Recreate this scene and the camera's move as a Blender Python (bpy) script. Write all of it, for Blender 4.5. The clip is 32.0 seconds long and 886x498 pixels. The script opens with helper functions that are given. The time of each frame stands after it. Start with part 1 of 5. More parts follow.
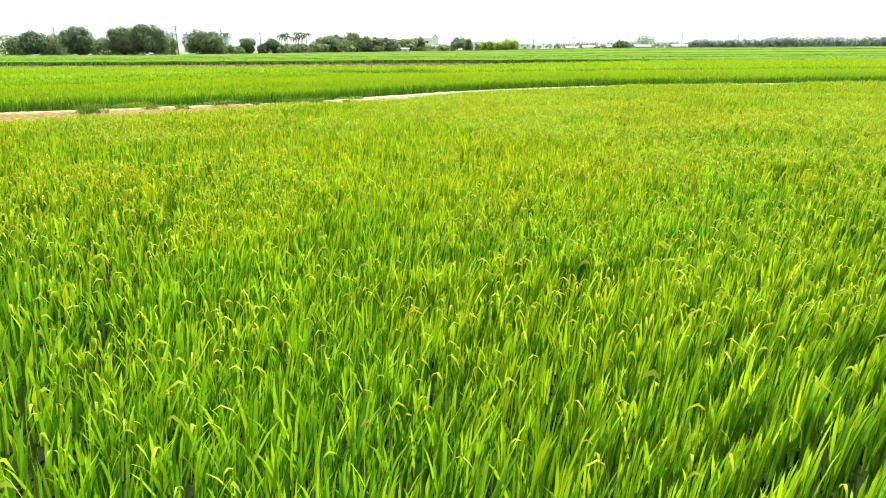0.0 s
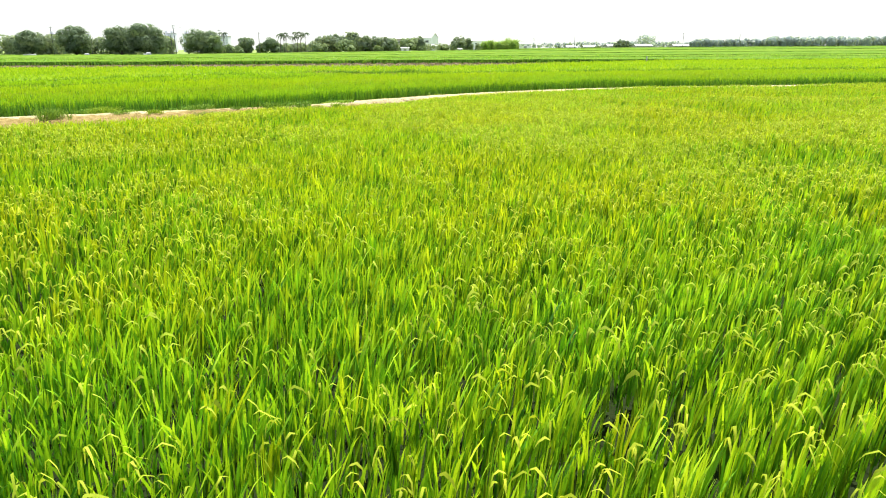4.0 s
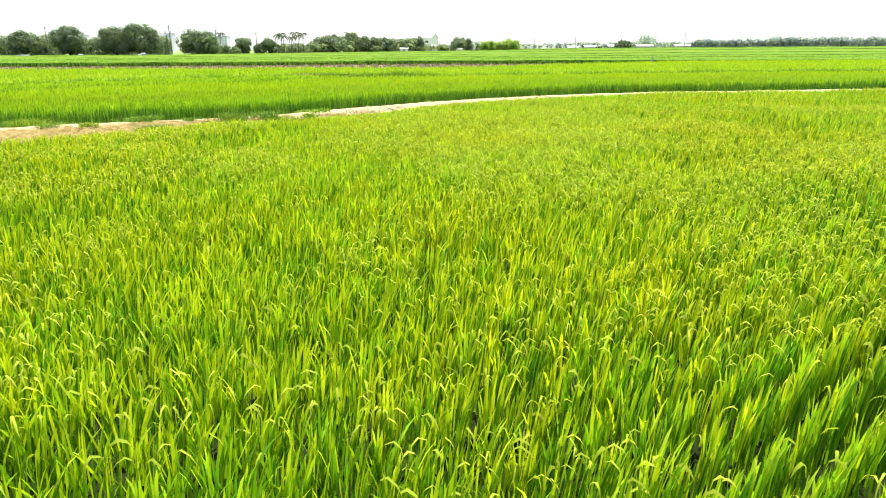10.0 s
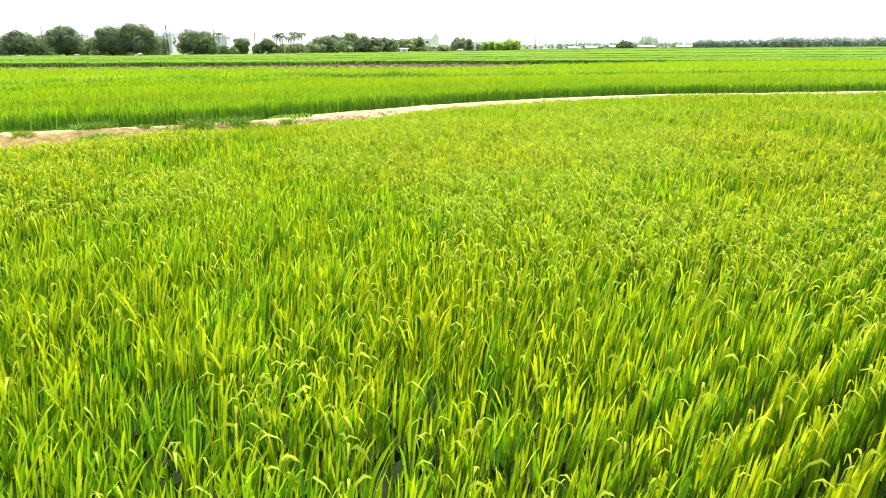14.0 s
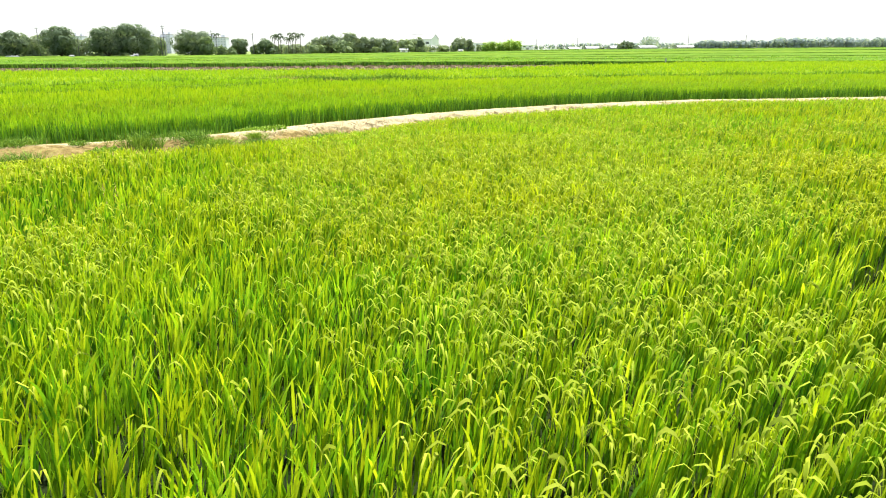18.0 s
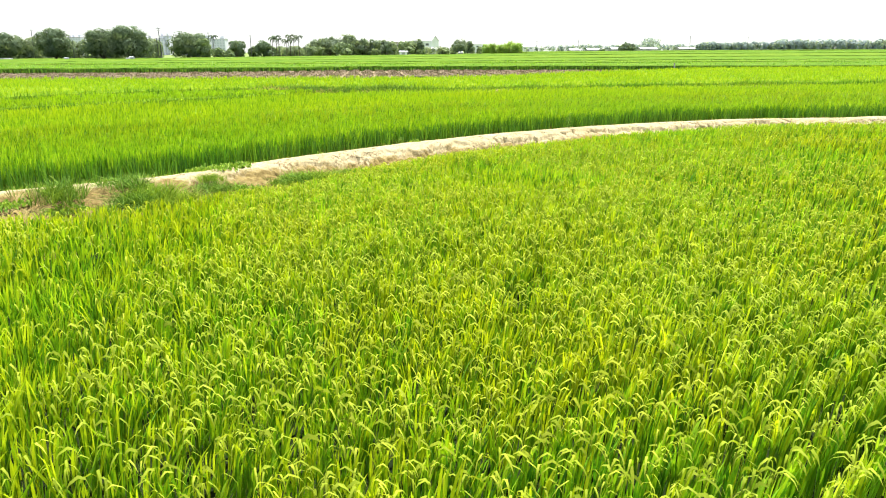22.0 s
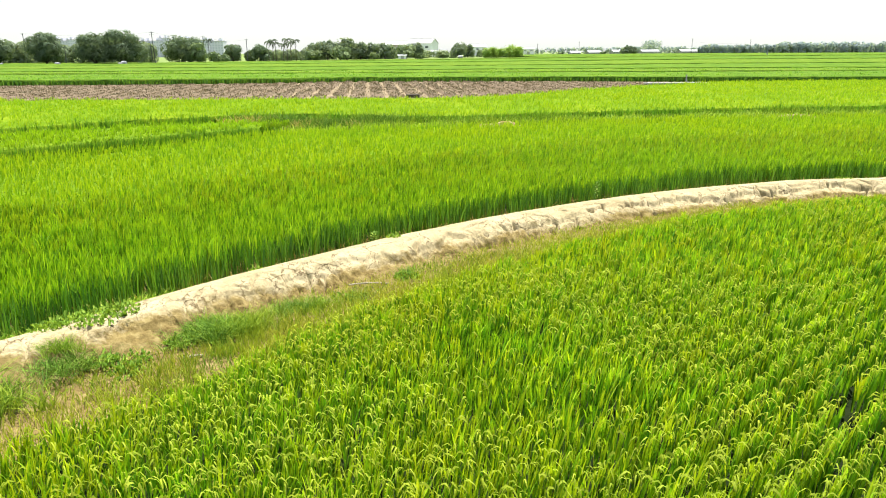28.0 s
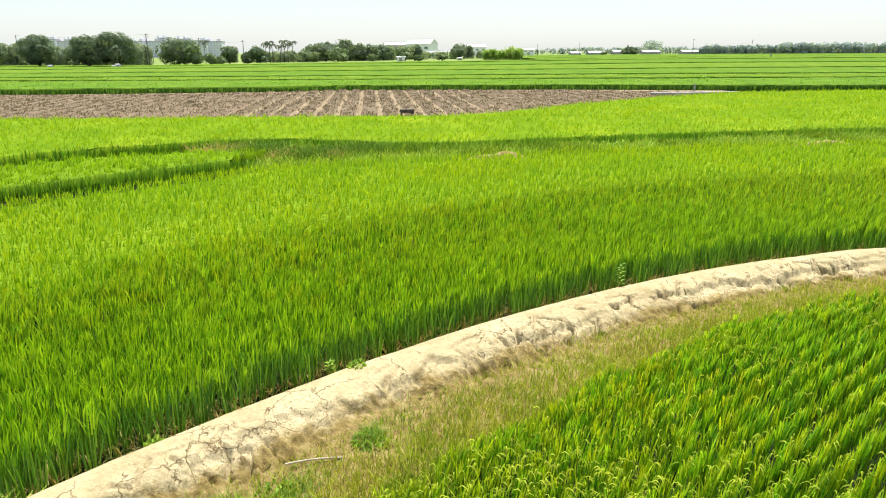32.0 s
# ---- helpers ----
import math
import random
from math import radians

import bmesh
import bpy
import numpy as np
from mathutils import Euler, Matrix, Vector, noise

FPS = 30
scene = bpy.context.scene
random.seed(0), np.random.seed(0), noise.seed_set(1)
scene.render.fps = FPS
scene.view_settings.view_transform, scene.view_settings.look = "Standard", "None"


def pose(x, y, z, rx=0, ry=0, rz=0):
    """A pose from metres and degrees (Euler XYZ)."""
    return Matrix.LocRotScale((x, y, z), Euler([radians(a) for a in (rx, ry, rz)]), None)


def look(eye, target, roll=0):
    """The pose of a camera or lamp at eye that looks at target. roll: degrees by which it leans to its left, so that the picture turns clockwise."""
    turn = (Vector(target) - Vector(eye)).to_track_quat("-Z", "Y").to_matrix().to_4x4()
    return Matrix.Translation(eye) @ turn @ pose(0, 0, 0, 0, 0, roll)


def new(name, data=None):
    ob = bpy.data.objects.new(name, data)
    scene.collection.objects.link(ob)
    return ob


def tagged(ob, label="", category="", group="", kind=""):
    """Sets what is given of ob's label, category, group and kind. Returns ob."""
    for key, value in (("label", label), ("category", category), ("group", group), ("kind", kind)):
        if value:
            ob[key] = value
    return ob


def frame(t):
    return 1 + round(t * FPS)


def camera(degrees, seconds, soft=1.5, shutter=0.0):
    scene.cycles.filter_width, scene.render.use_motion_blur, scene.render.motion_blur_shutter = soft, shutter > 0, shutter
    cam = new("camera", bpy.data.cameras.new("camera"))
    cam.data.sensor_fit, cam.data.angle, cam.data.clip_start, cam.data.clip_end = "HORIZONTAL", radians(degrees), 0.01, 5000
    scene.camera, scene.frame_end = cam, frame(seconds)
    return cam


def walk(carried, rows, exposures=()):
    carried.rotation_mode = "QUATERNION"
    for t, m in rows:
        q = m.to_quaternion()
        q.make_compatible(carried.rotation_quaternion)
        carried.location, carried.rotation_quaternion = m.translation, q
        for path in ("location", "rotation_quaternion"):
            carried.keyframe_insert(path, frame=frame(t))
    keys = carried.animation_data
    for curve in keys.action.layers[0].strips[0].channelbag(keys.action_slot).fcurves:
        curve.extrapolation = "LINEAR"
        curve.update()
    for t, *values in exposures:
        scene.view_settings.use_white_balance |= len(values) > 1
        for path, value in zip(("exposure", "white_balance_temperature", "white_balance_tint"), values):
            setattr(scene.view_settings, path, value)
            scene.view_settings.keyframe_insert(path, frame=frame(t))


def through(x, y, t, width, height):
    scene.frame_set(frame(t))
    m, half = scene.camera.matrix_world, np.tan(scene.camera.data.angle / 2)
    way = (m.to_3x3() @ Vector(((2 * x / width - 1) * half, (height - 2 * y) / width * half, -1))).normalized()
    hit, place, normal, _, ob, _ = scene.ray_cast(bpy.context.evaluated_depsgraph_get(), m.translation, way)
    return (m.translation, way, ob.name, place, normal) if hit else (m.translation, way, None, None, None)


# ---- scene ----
cam = camera(66.0, 32.0, 1.05)
PATH = [
    (0, (0.002, -8.082, 2.998), (0.002, 1.514, 0.186), -0.20),
    (1, (0.025, -7.469, 3.010), (0.025, 2.126, 0.195), -0.20),
    (2, (0.093, -6.840, 3.067), (0.091, 2.755, 0.249), -0.21),
    (3, (0.134, -6.105, 3.072), (0.132, 3.490, 0.253), -0.20),
    (3.5, (0.157, -5.678, 3.045), (0.153, 3.917, 0.226), -0.20),
    (5.5, (0.346, -4.359, 3.000), (0.341, 5.235, 0.180), -0.20),
    (6, (0.402, -3.976, 2.999), (0.396, 5.618, 0.179), -0.20),
    (7, (0.478, -3.166, 2.989), (0.472, 6.428, 0.170), -0.20),
    (8, (0.566, -2.317, 3.012), (0.559, 7.277, 0.195), -0.21),
    (9, (0.626, -1.415, 3.014), (0.618, 8.180, 0.198), -0.21),
    (10, (0.685, -0.526, 3.054), (0.674, 9.069, 0.239), -0.21),
    (11, (0.750, 0.352, 3.088), (0.738, 9.947, 0.274), -0.20),
    (12, (0.766, 1.259, 3.044), (0.752, 10.855, 0.231), -0.20),
    (13, (0.801, 2.258, 2.977), (0.785, 11.855, 0.168), -0.20),
    (13.5, (0.817, 2.748, 2.944), (0.800, 12.345, 0.136), -0.20),
    (15.5, (0.862, 4.891, 2.790), (0.841, 14.491, -0.010), -0.20),
    (16, (0.878, 5.391, 2.762), (0.857, 14.991, -0.038), -0.20),
    (17, (0.912, 6.366, 2.812), (0.891, 15.967, 0.013), -0.20),
    (18, (0.918, 7.505, 2.898), (0.896, 17.106, 0.100), -0.20),
    (19, (0.921, 8.683, 3.013), (0.898, 18.285, 0.219), -0.20),
    (20, (0.897, 9.806, 3.120), (0.873, 19.409, 0.331), -0.19),
    (21, (0.870, 10.888, 3.236), (0.848, 20.492, 0.450), -0.19),
    (22, (0.898, 12.113, 3.401), (0.877, 21.717, 0.618), -0.19),
    (23, (0.985, 13.291, 3.611), (0.967, 22.897, 0.830), -0.19),
    (24, (1.050, 14.372, 3.854), (1.033, 23.978, 1.074), -0.19),
    (25, (1.090, 15.529, 4.128), (1.074, 25.135, 1.349), -0.19),
    (25.5, (1.114, 16.111, 4.271), (1.098, 25.717, 1.493), -0.19),
    (27.5, (1.157, 18.504, 4.758), (1.136, 28.112, 1.986), -0.19),
    (28, (1.177, 19.089, 4.898), (1.156, 28.698, 2.127), -0.19),
    (29, (1.301, 20.354, 5.181), (1.281, 29.962, 2.410), -0.19),
    (30, (1.433, 21.555, 5.473), (1.413, 31.162, 2.699), -0.20),
    (31, (1.458, 22.650, 5.855), (1.439, 32.257, 3.077), -0.20),
    (32, (1.554, 24.044, 6.117), (1.534, 33.650, 3.337), -0.20),
]
# The picture darkens slightly as more of the pale bank comes into view.
LEVELS = [(0, 1.64), (6, 1.70), (13, 1.73), (19, 1.66), (23, 1.71), (25, 1.66), (28, 1.50), (32, 1.33)]
walk(cam, [(t, look(eye, target, roll)) for t, eye, target, roll in PATH], LEVELS)

# ---- light ----
SUN_EL, SUN_AZ = radians(73.0), radians(20.0)   # azimuth from +y towards +x
world = bpy.data.worlds.new("hazy_sky")
scene.world = world
world.use_nodes = True
wn = world.node_tree.nodes
sky = wn.new("ShaderNodeTexSky")
sky.sky_type = "NISHITA"
sky.sun_disc = False
sky.sun_elevation = SUN_EL
sky.sun_rotation = SUN_AZ
sky.air_density, sky.dust_density, sky.ozone_density = 1.0, 1.0, 1.0
wn["Background"].inputs["Strength"].default_value = 0.03
world.node_tree.links.new(sky.outputs["Color"], wn["Background"].inputs["Color"])
# Thin high haze lies evenly over the whole sky.
veil = wn.new("ShaderNodeBackground")
veil.inputs["Color"].default_value, veil.inputs["Strength"].default_value = (0.90, 0.97, 1.0, 1), 0.24
both = wn.new("ShaderNodeAddShader")
world.node_tree.links.new(wn["Background"].outputs["Background"], both.inputs[0])
world.node_tree.links.new(veil.outputs["Background"], both.inputs[1])
world.node_tree.links.new(both.outputs["Shader"], wn["World Output"].inputs["Surface"])
sun_data = bpy.data.lights.new("sun", "SUN")
sun_data.energy, sun_data.angle, sun_data.color = 5.0, radians(0.6), (1.0, 0.95, 0.86)
sun = new("sun", sun_data)
sun.matrix_world = look((0, 0, 80), (-80 * math.sin(SUN_AZ) * math.cos(SUN_EL), -80 * math.cos(SUN_AZ) * math.cos(SUN_EL), 80 - 80 * math.sin(SUN_EL)))

# ---- materials ----


def shader(name):
    m = bpy.data.materials.new(name)
    m.use_nodes = True
    return m, m.node_tree.nodes, m.node_tree.links, m.node_tree.nodes["Principled BSDF"]


def ramp(nodes, stops):
    r = nodes.new("ShaderNodeValToRGB")
    el = r.color_ramp.elements
    while len(el) < len(stops):
        el.new(0.5)
    for e, (p, c) in zip(el, stops):
        e.position, e.color = p, (*c, 1)
    return r


def noise_node(nodes, links, scale, detail=3.0, rough=0.55, stretch=None):
    co = nodes.new("ShaderNodeNewGeometry")
    n = nodes.new("ShaderNodeTexNoise")
    n.inputs["Scale"].default_value, n.inputs["Detail"].default_value, n.inputs["Roughness"].default_value = scale, detail, rough
    if stretch:
        mp = nodes.new("ShaderNodeMapping")
        mp.inputs["Scale"].default_value = stretch
        links.new(co.outputs["Position"], mp.inputs["Vector"])
        links.new(mp.outputs["Vector"], n.inputs["Vector"])
    else:
        links.new(co.outputs["Position"], n.inputs["Vector"])
    return n


def mix_rgb(nodes, links, fac, a, b, kind="MIX"):
    mx = nodes.new("ShaderNodeMix")
    mx.data_type, mx.blend_type = "RGBA", kind
    if isinstance(fac, float):
        mx.inputs["Factor"].default_value = fac
    else:
        links.new(fac, mx.inputs["Factor"])
    for sock, v in ((mx.inputs["A"], a), (mx.inputs["B"], b)):
        if isinstance(v, tuple):
            sock.default_value = (*v, 1)
        else:
            links.new(v, sock)
    return mx.outputs["Result"]


def leaf_material(name, dark, mid, light, patch, patch_scale=0.16, through=0.4, rough=0.45, gloss=0.35, clump=0.0):
    """Thin green tissue: colour differs leaf by leaf and in broad drifts over the field, and light passes through it."""
    m, nodes, links, p = shader(name)
    geo = nodes.new("ShaderNodeNewGeometry")
    r = ramp(nodes, [(0.0, dark), (0.5, mid), (1.0, light)])
    links.new(geo.outputs["Random Per Island"], r.inputs["Fac"])
    drift = noise_node(nodes, links, patch_scale, 4.0)
    cut = ramp(nodes, [(0.42, (0, 0, 0)), (0.62, (1, 1, 1))])
    links.new(drift.outputs["Fac"], cut.inputs["Fac"])
    col = mix_rgb(nodes, links, cut.outputs["Color"], r.outputs["Color"], patch, "MULTIPLY")
    if clump:
        bunch = noise_node(nodes, links, clump, 2.0)
        tone = ramp(nodes, [(0.3, (0.70, 0.73, 0.70)), (0.7, (1.18, 1.15, 1.08))])
        links.new(bunch.outputs["Fac"], tone.inputs["Fac"])
        col = mix_rgb(nodes, links, 1.0, col, tone.outputs["Color"], "MULTIPLY")
    links.new(col, p.inputs["Base Color"])
    p.inputs["Roughness"].default_value = rough
    p.inputs["Specular IOR Level"].default_value = gloss
    t = nodes.new("ShaderNodeBsdfTranslucent")
    warm = mix_rgb(nodes, links, 1.0, col, (1.14, 1.12, 0.6), "MULTIPLY")
    links.new(warm, t.inputs["Color"])
    s = nodes.new("ShaderNodeMixShader")
    s.inputs["Fac"].default_value = through
    links.new(p.outputs["BSDF"], s.inputs[1])
    links.new(t.outputs["BSDF"], s.inputs[2])
    links.new(s.outputs["Shader"], nodes["Material Output"].inputs["Surface"])
    return m


def rough_material(name, stops, scale, fine=0.0, bump=0.0, bump_scale=40.0, rough=0.9, metal=0.0, stretch=None, spec=0.3):
    """A matt surface: broad stains from a ramp, a finer grain over them, and relief."""
    m, nodes, links, p = shader(name)
    n = noise_node(nodes, links, scale, 5.0, 0.6, stretch)
    r = ramp(nodes, stops)
    links.new(n.outputs["Fac"], r.inputs["Fac"])
    col = r.outputs["Color"]
    if fine:
        g = noise_node(nodes, links, scale * 12.0, 3.0, 0.7)
        gr = ramp(nodes, [(0.3, (1 - fine, 1 - fine, 1 - fine)), (0.7, (1, 1, 1))])
        links.new(g.outputs["Fac"], gr.inputs["Fac"])
        col = mix_rgb(nodes, links, 1.0, col, gr.outputs["Color"], "MULTIPLY")
    links.new(col, p.inputs["Base Color"])
    p.inputs["Roughness"].default_value, p.inputs["Metallic"].default_value = rough, metal
    p.inputs["Specular IOR Level"].default_value = spec
    if bump:
        b = nodes.new("ShaderNodeBump")
        bn = noise_node(nodes, links, bump_scale, 4.0, 0.65)
        b.inputs["Strength"].default_value, b.inputs["Distance"].default_value = bump, 0.03
        links.new(bn.outputs["Fac"], b.inputs["Height"])
        links.new(b.outputs["Normal"], p.inputs["Normal"])
    return m


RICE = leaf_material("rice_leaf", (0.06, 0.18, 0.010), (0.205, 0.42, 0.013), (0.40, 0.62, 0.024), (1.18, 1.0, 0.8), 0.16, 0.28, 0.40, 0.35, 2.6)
# Flag leaves are yellower by nature; their extra brightness stands in for sunlit tops.
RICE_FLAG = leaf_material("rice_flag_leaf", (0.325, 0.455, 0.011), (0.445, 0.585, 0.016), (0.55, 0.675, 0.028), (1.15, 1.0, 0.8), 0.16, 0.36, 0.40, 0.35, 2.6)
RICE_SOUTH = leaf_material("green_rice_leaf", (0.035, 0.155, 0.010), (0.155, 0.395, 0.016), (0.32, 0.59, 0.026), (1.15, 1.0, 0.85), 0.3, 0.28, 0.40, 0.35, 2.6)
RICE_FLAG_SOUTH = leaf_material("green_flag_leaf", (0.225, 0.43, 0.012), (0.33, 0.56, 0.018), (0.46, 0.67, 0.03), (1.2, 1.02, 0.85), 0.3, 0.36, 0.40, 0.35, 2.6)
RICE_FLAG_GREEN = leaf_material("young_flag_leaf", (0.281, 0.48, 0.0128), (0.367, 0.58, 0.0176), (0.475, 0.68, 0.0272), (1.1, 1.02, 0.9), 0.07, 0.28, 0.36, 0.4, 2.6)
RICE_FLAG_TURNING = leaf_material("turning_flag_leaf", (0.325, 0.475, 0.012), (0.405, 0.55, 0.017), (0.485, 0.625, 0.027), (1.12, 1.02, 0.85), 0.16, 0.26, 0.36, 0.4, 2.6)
# Front leaf green is darkened to put the stand's own shade into it.
RICE_FRONT_SHADE = leaf_material("shade_toned_front_leaf", (0.03, 0.11, 0.014), (0.09, 0.24, 0.022), (0.20, 0.40, 0.032), (1.1, 1.02, 0.9), 0.3, 0.16, 0.45, 0.3)
RICE_FAR = leaf_material("ripening_leaf", (0.17, 0.335, 0.013), (0.235, 0.405, 0.016), (0.30, 0.475, 0.022), (1.14, 1.02, 0.82), 0.14, 0.30, 0.5, 0.2)
RICE_FLAG_FAR = leaf_material("ripening_flag_leaf", (0.345, 0.50, 0.013), (0.395, 0.55, 0.017), (0.45, 0.60, 0.025), (1.14, 1.02, 0.82), 0.14, 0.30, 0.5, 0.2)
# A lighter version of the front's shade-darkened green.
RICE_EDGE_SHADE = leaf_material("shade_toned_edge_leaf", (0.065, 0.18, 0.014), (0.155, 0.34, 0.02), (0.28, 0.50, 0.03), (1.1, 1.02, 0.9), 0.3, 0.2, 0.45, 0.3)
RICE_TURNING = leaf_material("turning_rice_leaf", (0.115, 0.225, 0.011), (0.245, 0.41, 0.014), (0.385, 0.565, 0.024), (1.1, 1.02, 0.8), 0.16, 0.26, 0.36, 0.4, 2.6)
# Stem green is naturally deep, and darkened further for shade inside the stand.
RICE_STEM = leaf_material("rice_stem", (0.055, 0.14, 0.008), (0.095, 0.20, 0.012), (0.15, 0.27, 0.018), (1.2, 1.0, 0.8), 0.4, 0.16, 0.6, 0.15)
RICE_DEEP = leaf_material("rice_leaf_young", (0.08, 0.22, 0.012), (0.195, 0.42, 0.017), (0.345, 0.59, 0.026), (1.1, 1.02, 0.9), 0.07, 0.25, 0.36, 0.4, 2.6)
PANICLE = leaf_material("rice_panicle", (0.19, 0.265, 0.02), (0.255, 0.335, 0.03), (0.325, 0.40, 0.048), (1.1, 1.0, 0.8), 0.16, 0.38, 0.75, 0.06, 2.6)
RICE_DRY = leaf_material("rice_leaf_withered", (0.20, 0.15, 0.05), (0.36, 0.28, 0.10), (0.48, 0.42, 0.16), (1.0, 0.95, 0.85), 0.5, 0.25, 0.8, 0.1)
STRAW = leaf_material("dry_grass", (0.21, 0.25, 0.025), (0.33, 0.365, 0.04), (0.46, 0.46, 0.08), (0.9, 1.06, 0.75), 0.5, 0.3, 0.8, 0.1)
GRASS = leaf_material("weed_grass", (0.08, 0.165, 0.015), (0.16, 0.275, 0.025), (0.27, 0.385, 0.045), (1.2, 1.05, 0.9), 0.6, 0.25, 0.7, 0.06)
REED = leaf_material("dry_reed", (0.34, 0.27, 0.09), (0.46, 0.38, 0.14), (0.56, 0.48, 0.2), (1.0, 1.0, 0.9), 0.5, 0.3, 0.8, 0.05)
GRASS_DARK = leaf_material("dark_weed_grass", (0.045, 0.11, 0.016), (0.10, 0.20, 0.026), (0.19, 0.31, 0.045), (1.2, 1.05, 0.9), 0.6, 0.2, 0.7, 0.06)
POLE = rough_material("dark_stained_pole", [(0.3, (0.07, 0.072, 0.075)), (0.7, (0.12, 0.122, 0.125))], 0.6, 0.2, 0.2, 10.0)
BROADLEAF = leaf_material("weed_leaf", (0.08, 0.165, 0.02), (0.15, 0.27, 0.033), (0.25, 0.37, 0.055), (1.1, 1.0, 0.9), 0.8, 0.25, 0.6, 0.12)
# Broad-tree green is lifted and greyed so the colour carries some distance haze.
FOLIAGE = leaf_material("tree_leaf", (0.10, 0.145, 0.095), (0.118, 0.165, 0.105), (0.14, 0.19, 0.12), (1.1, 1.06, 0.98), 0.12, 0.36, 0.85, 0.03)
FOLIAGE_LIGHT = leaf_material("shrub_leaf", (0.14, 0.195, 0.105), (0.16, 0.22, 0.115), (0.185, 0.245, 0.125), (1.1, 1.04, 0.95), 0.1, 0.2, 0.8, 0.05)
# Haze is mixed into the next two leaf colours: paler, less green.
FOLIAGE_HAZY = leaf_material("hazed_tree_leaf", (0.145, 0.195, 0.14), (0.165, 0.215, 0.152), (0.185, 0.24, 0.165), (1.08, 1.04, 0.97), 0.1, 0.4, 0.85, 0.03)
FOLIAGE_BELT_HAZE = leaf_material("hazed_belt_leaf", (0.185, 0.24, 0.165), (0.20, 0.255, 0.175), (0.215, 0.27, 0.185), (1.06, 1.03, 0.97), 0.08, 0.5, 0.9, 0.03)
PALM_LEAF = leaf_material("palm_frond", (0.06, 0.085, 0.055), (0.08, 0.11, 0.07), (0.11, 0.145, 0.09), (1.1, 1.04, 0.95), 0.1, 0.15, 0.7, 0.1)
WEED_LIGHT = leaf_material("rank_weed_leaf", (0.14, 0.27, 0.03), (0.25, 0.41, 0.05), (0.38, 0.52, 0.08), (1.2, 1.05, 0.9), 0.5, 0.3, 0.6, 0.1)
# Far wood is blue-grey because haze is put into its leaf colour.
FOLIAGE_FAR_HAZE = leaf_material("hazed_wood_leaf", (0.25, 0.315, 0.335), (0.27, 0.335, 0.35), (0.29, 0.355, 0.365), (1.03, 1.03, 1.03), 0.05, 0.45, 0.9, 0.05)
CORN = leaf_material("cane_leaf", (0.12, 0.24, 0.03), (0.2, 0.34, 0.06), (0.34, 0.46, 0.12), (1.1, 1.0, 0.9), 0.3, 0.35)
# Sheet greens are darkened for leaf self-shade; the far two also carry haze.
CANOPY = rough_material("shade_toned_canopy", [(0.3, (0.062, 0.130, 0.015)), (0.52, (0.088, 0.163, 0.018)), (0.72, (0.12, 0.195, 0.022))], 0.22, 0.4, 0.6, 9.0, 1.0, 0.0, None, 0.02)
CANOPY_GOLD = rough_material("shade_toned_ripening_canopy", [(0.3, (0.072, 0.140, 0.015)), (0.52, (0.104, 0.174, 0.019)), (0.72, (0.135, 0.204, 0.023))], 0.2, 0.4, 0.6, 9.0, 1.0, 0.0, None, 0.02)
CANOPY_LOW = rough_material("shade_toned_lower_leaves", [(0.3, (0.075, 0.145, 0.008)), (0.52, (0.11, 0.185, 0.01)), (0.72, (0.145, 0.215, 0.012))], 0.22, 0.4, 0.6, 9.0, 1.0, 0.0, None, 0.02)
CANOPY_RIPE = rough_material("shade_toned_ripe_leaves", [(0.3, (0.08, 0.155, 0.006)), (0.52, (0.115, 0.19, 0.008)), (0.72, (0.16, 0.225, 0.01))], 0.2, 0.4, 0.6, 9.0, 1.0, 0.0, None, 0.02)
# Mud is taken near black so its colour holds the shade between plants.
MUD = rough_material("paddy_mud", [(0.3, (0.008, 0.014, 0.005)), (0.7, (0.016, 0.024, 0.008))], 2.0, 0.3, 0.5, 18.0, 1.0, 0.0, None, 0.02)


def cracked(m, scale, width, share):
    """Adds crisp drying cracks, drawn as dark lines in the colour of a matt surface; they come in patches."""
    nodes, links, p = m.node_tree.nodes, m.node_tree.links, m.node_tree.nodes["Principled BSDF"]
    geo = nodes.new("ShaderNodeNewGeometry")
    bend = noise_node(nodes, links, scale * 1.7, 3.0, 0.6)
    off = nodes.new("ShaderNodeVectorMath")
    off.operation = "MULTIPLY_ADD"
    links.new(bend.outputs["Color"], off.inputs[0])
    off.inputs[1].default_value = (0.45, 0.45, 0.45)
    links.new(geo.outputs["Position"], off.inputs[2])
    cells = nodes.new("ShaderNodeTexVoronoi")
    cells.feature = "DISTANCE_TO_EDGE"
    cells.inputs["Scale"].default_value = scale
    links.new(off.outputs["Vector"], cells.inputs["Vector"])
    line = ramp(nodes, [(0.0, (1, 1, 1)), (width, (0, 0, 0))])
    links.new(cells.outputs["Distance"], line.inputs["Fac"])
    patch = noise_node(nodes, links, 1.1, 3.0, 0.6)
    here = ramp(nodes, [(share, (0, 0, 0)), (share + 0.05, (1, 1, 1))])
    links.new(patch.outputs["Fac"], here.inputs["Fac"])
    both = mix_rgb(nodes, links, 1.0, line.outputs["Color"], here.outputs["Color"], "MULTIPLY")
    old = p.inputs["Base Color"].links[0].from_socket
    links.new(mix_rgb(nodes, links, both, old, (0.075, 0.05, 0.026)), p.inputs["Base Color"])
    return m


BUND = rough_material("dry_clay", [(0.28, (0.27, 0.222, 0.125)), (0.5, (0.36, 0.303, 0.18)), (0.72, (0.435, 0.377, 0.24))], 1.1, 0.3, 1.0, 22.0, 1.0, 0.0, None, 0.05)
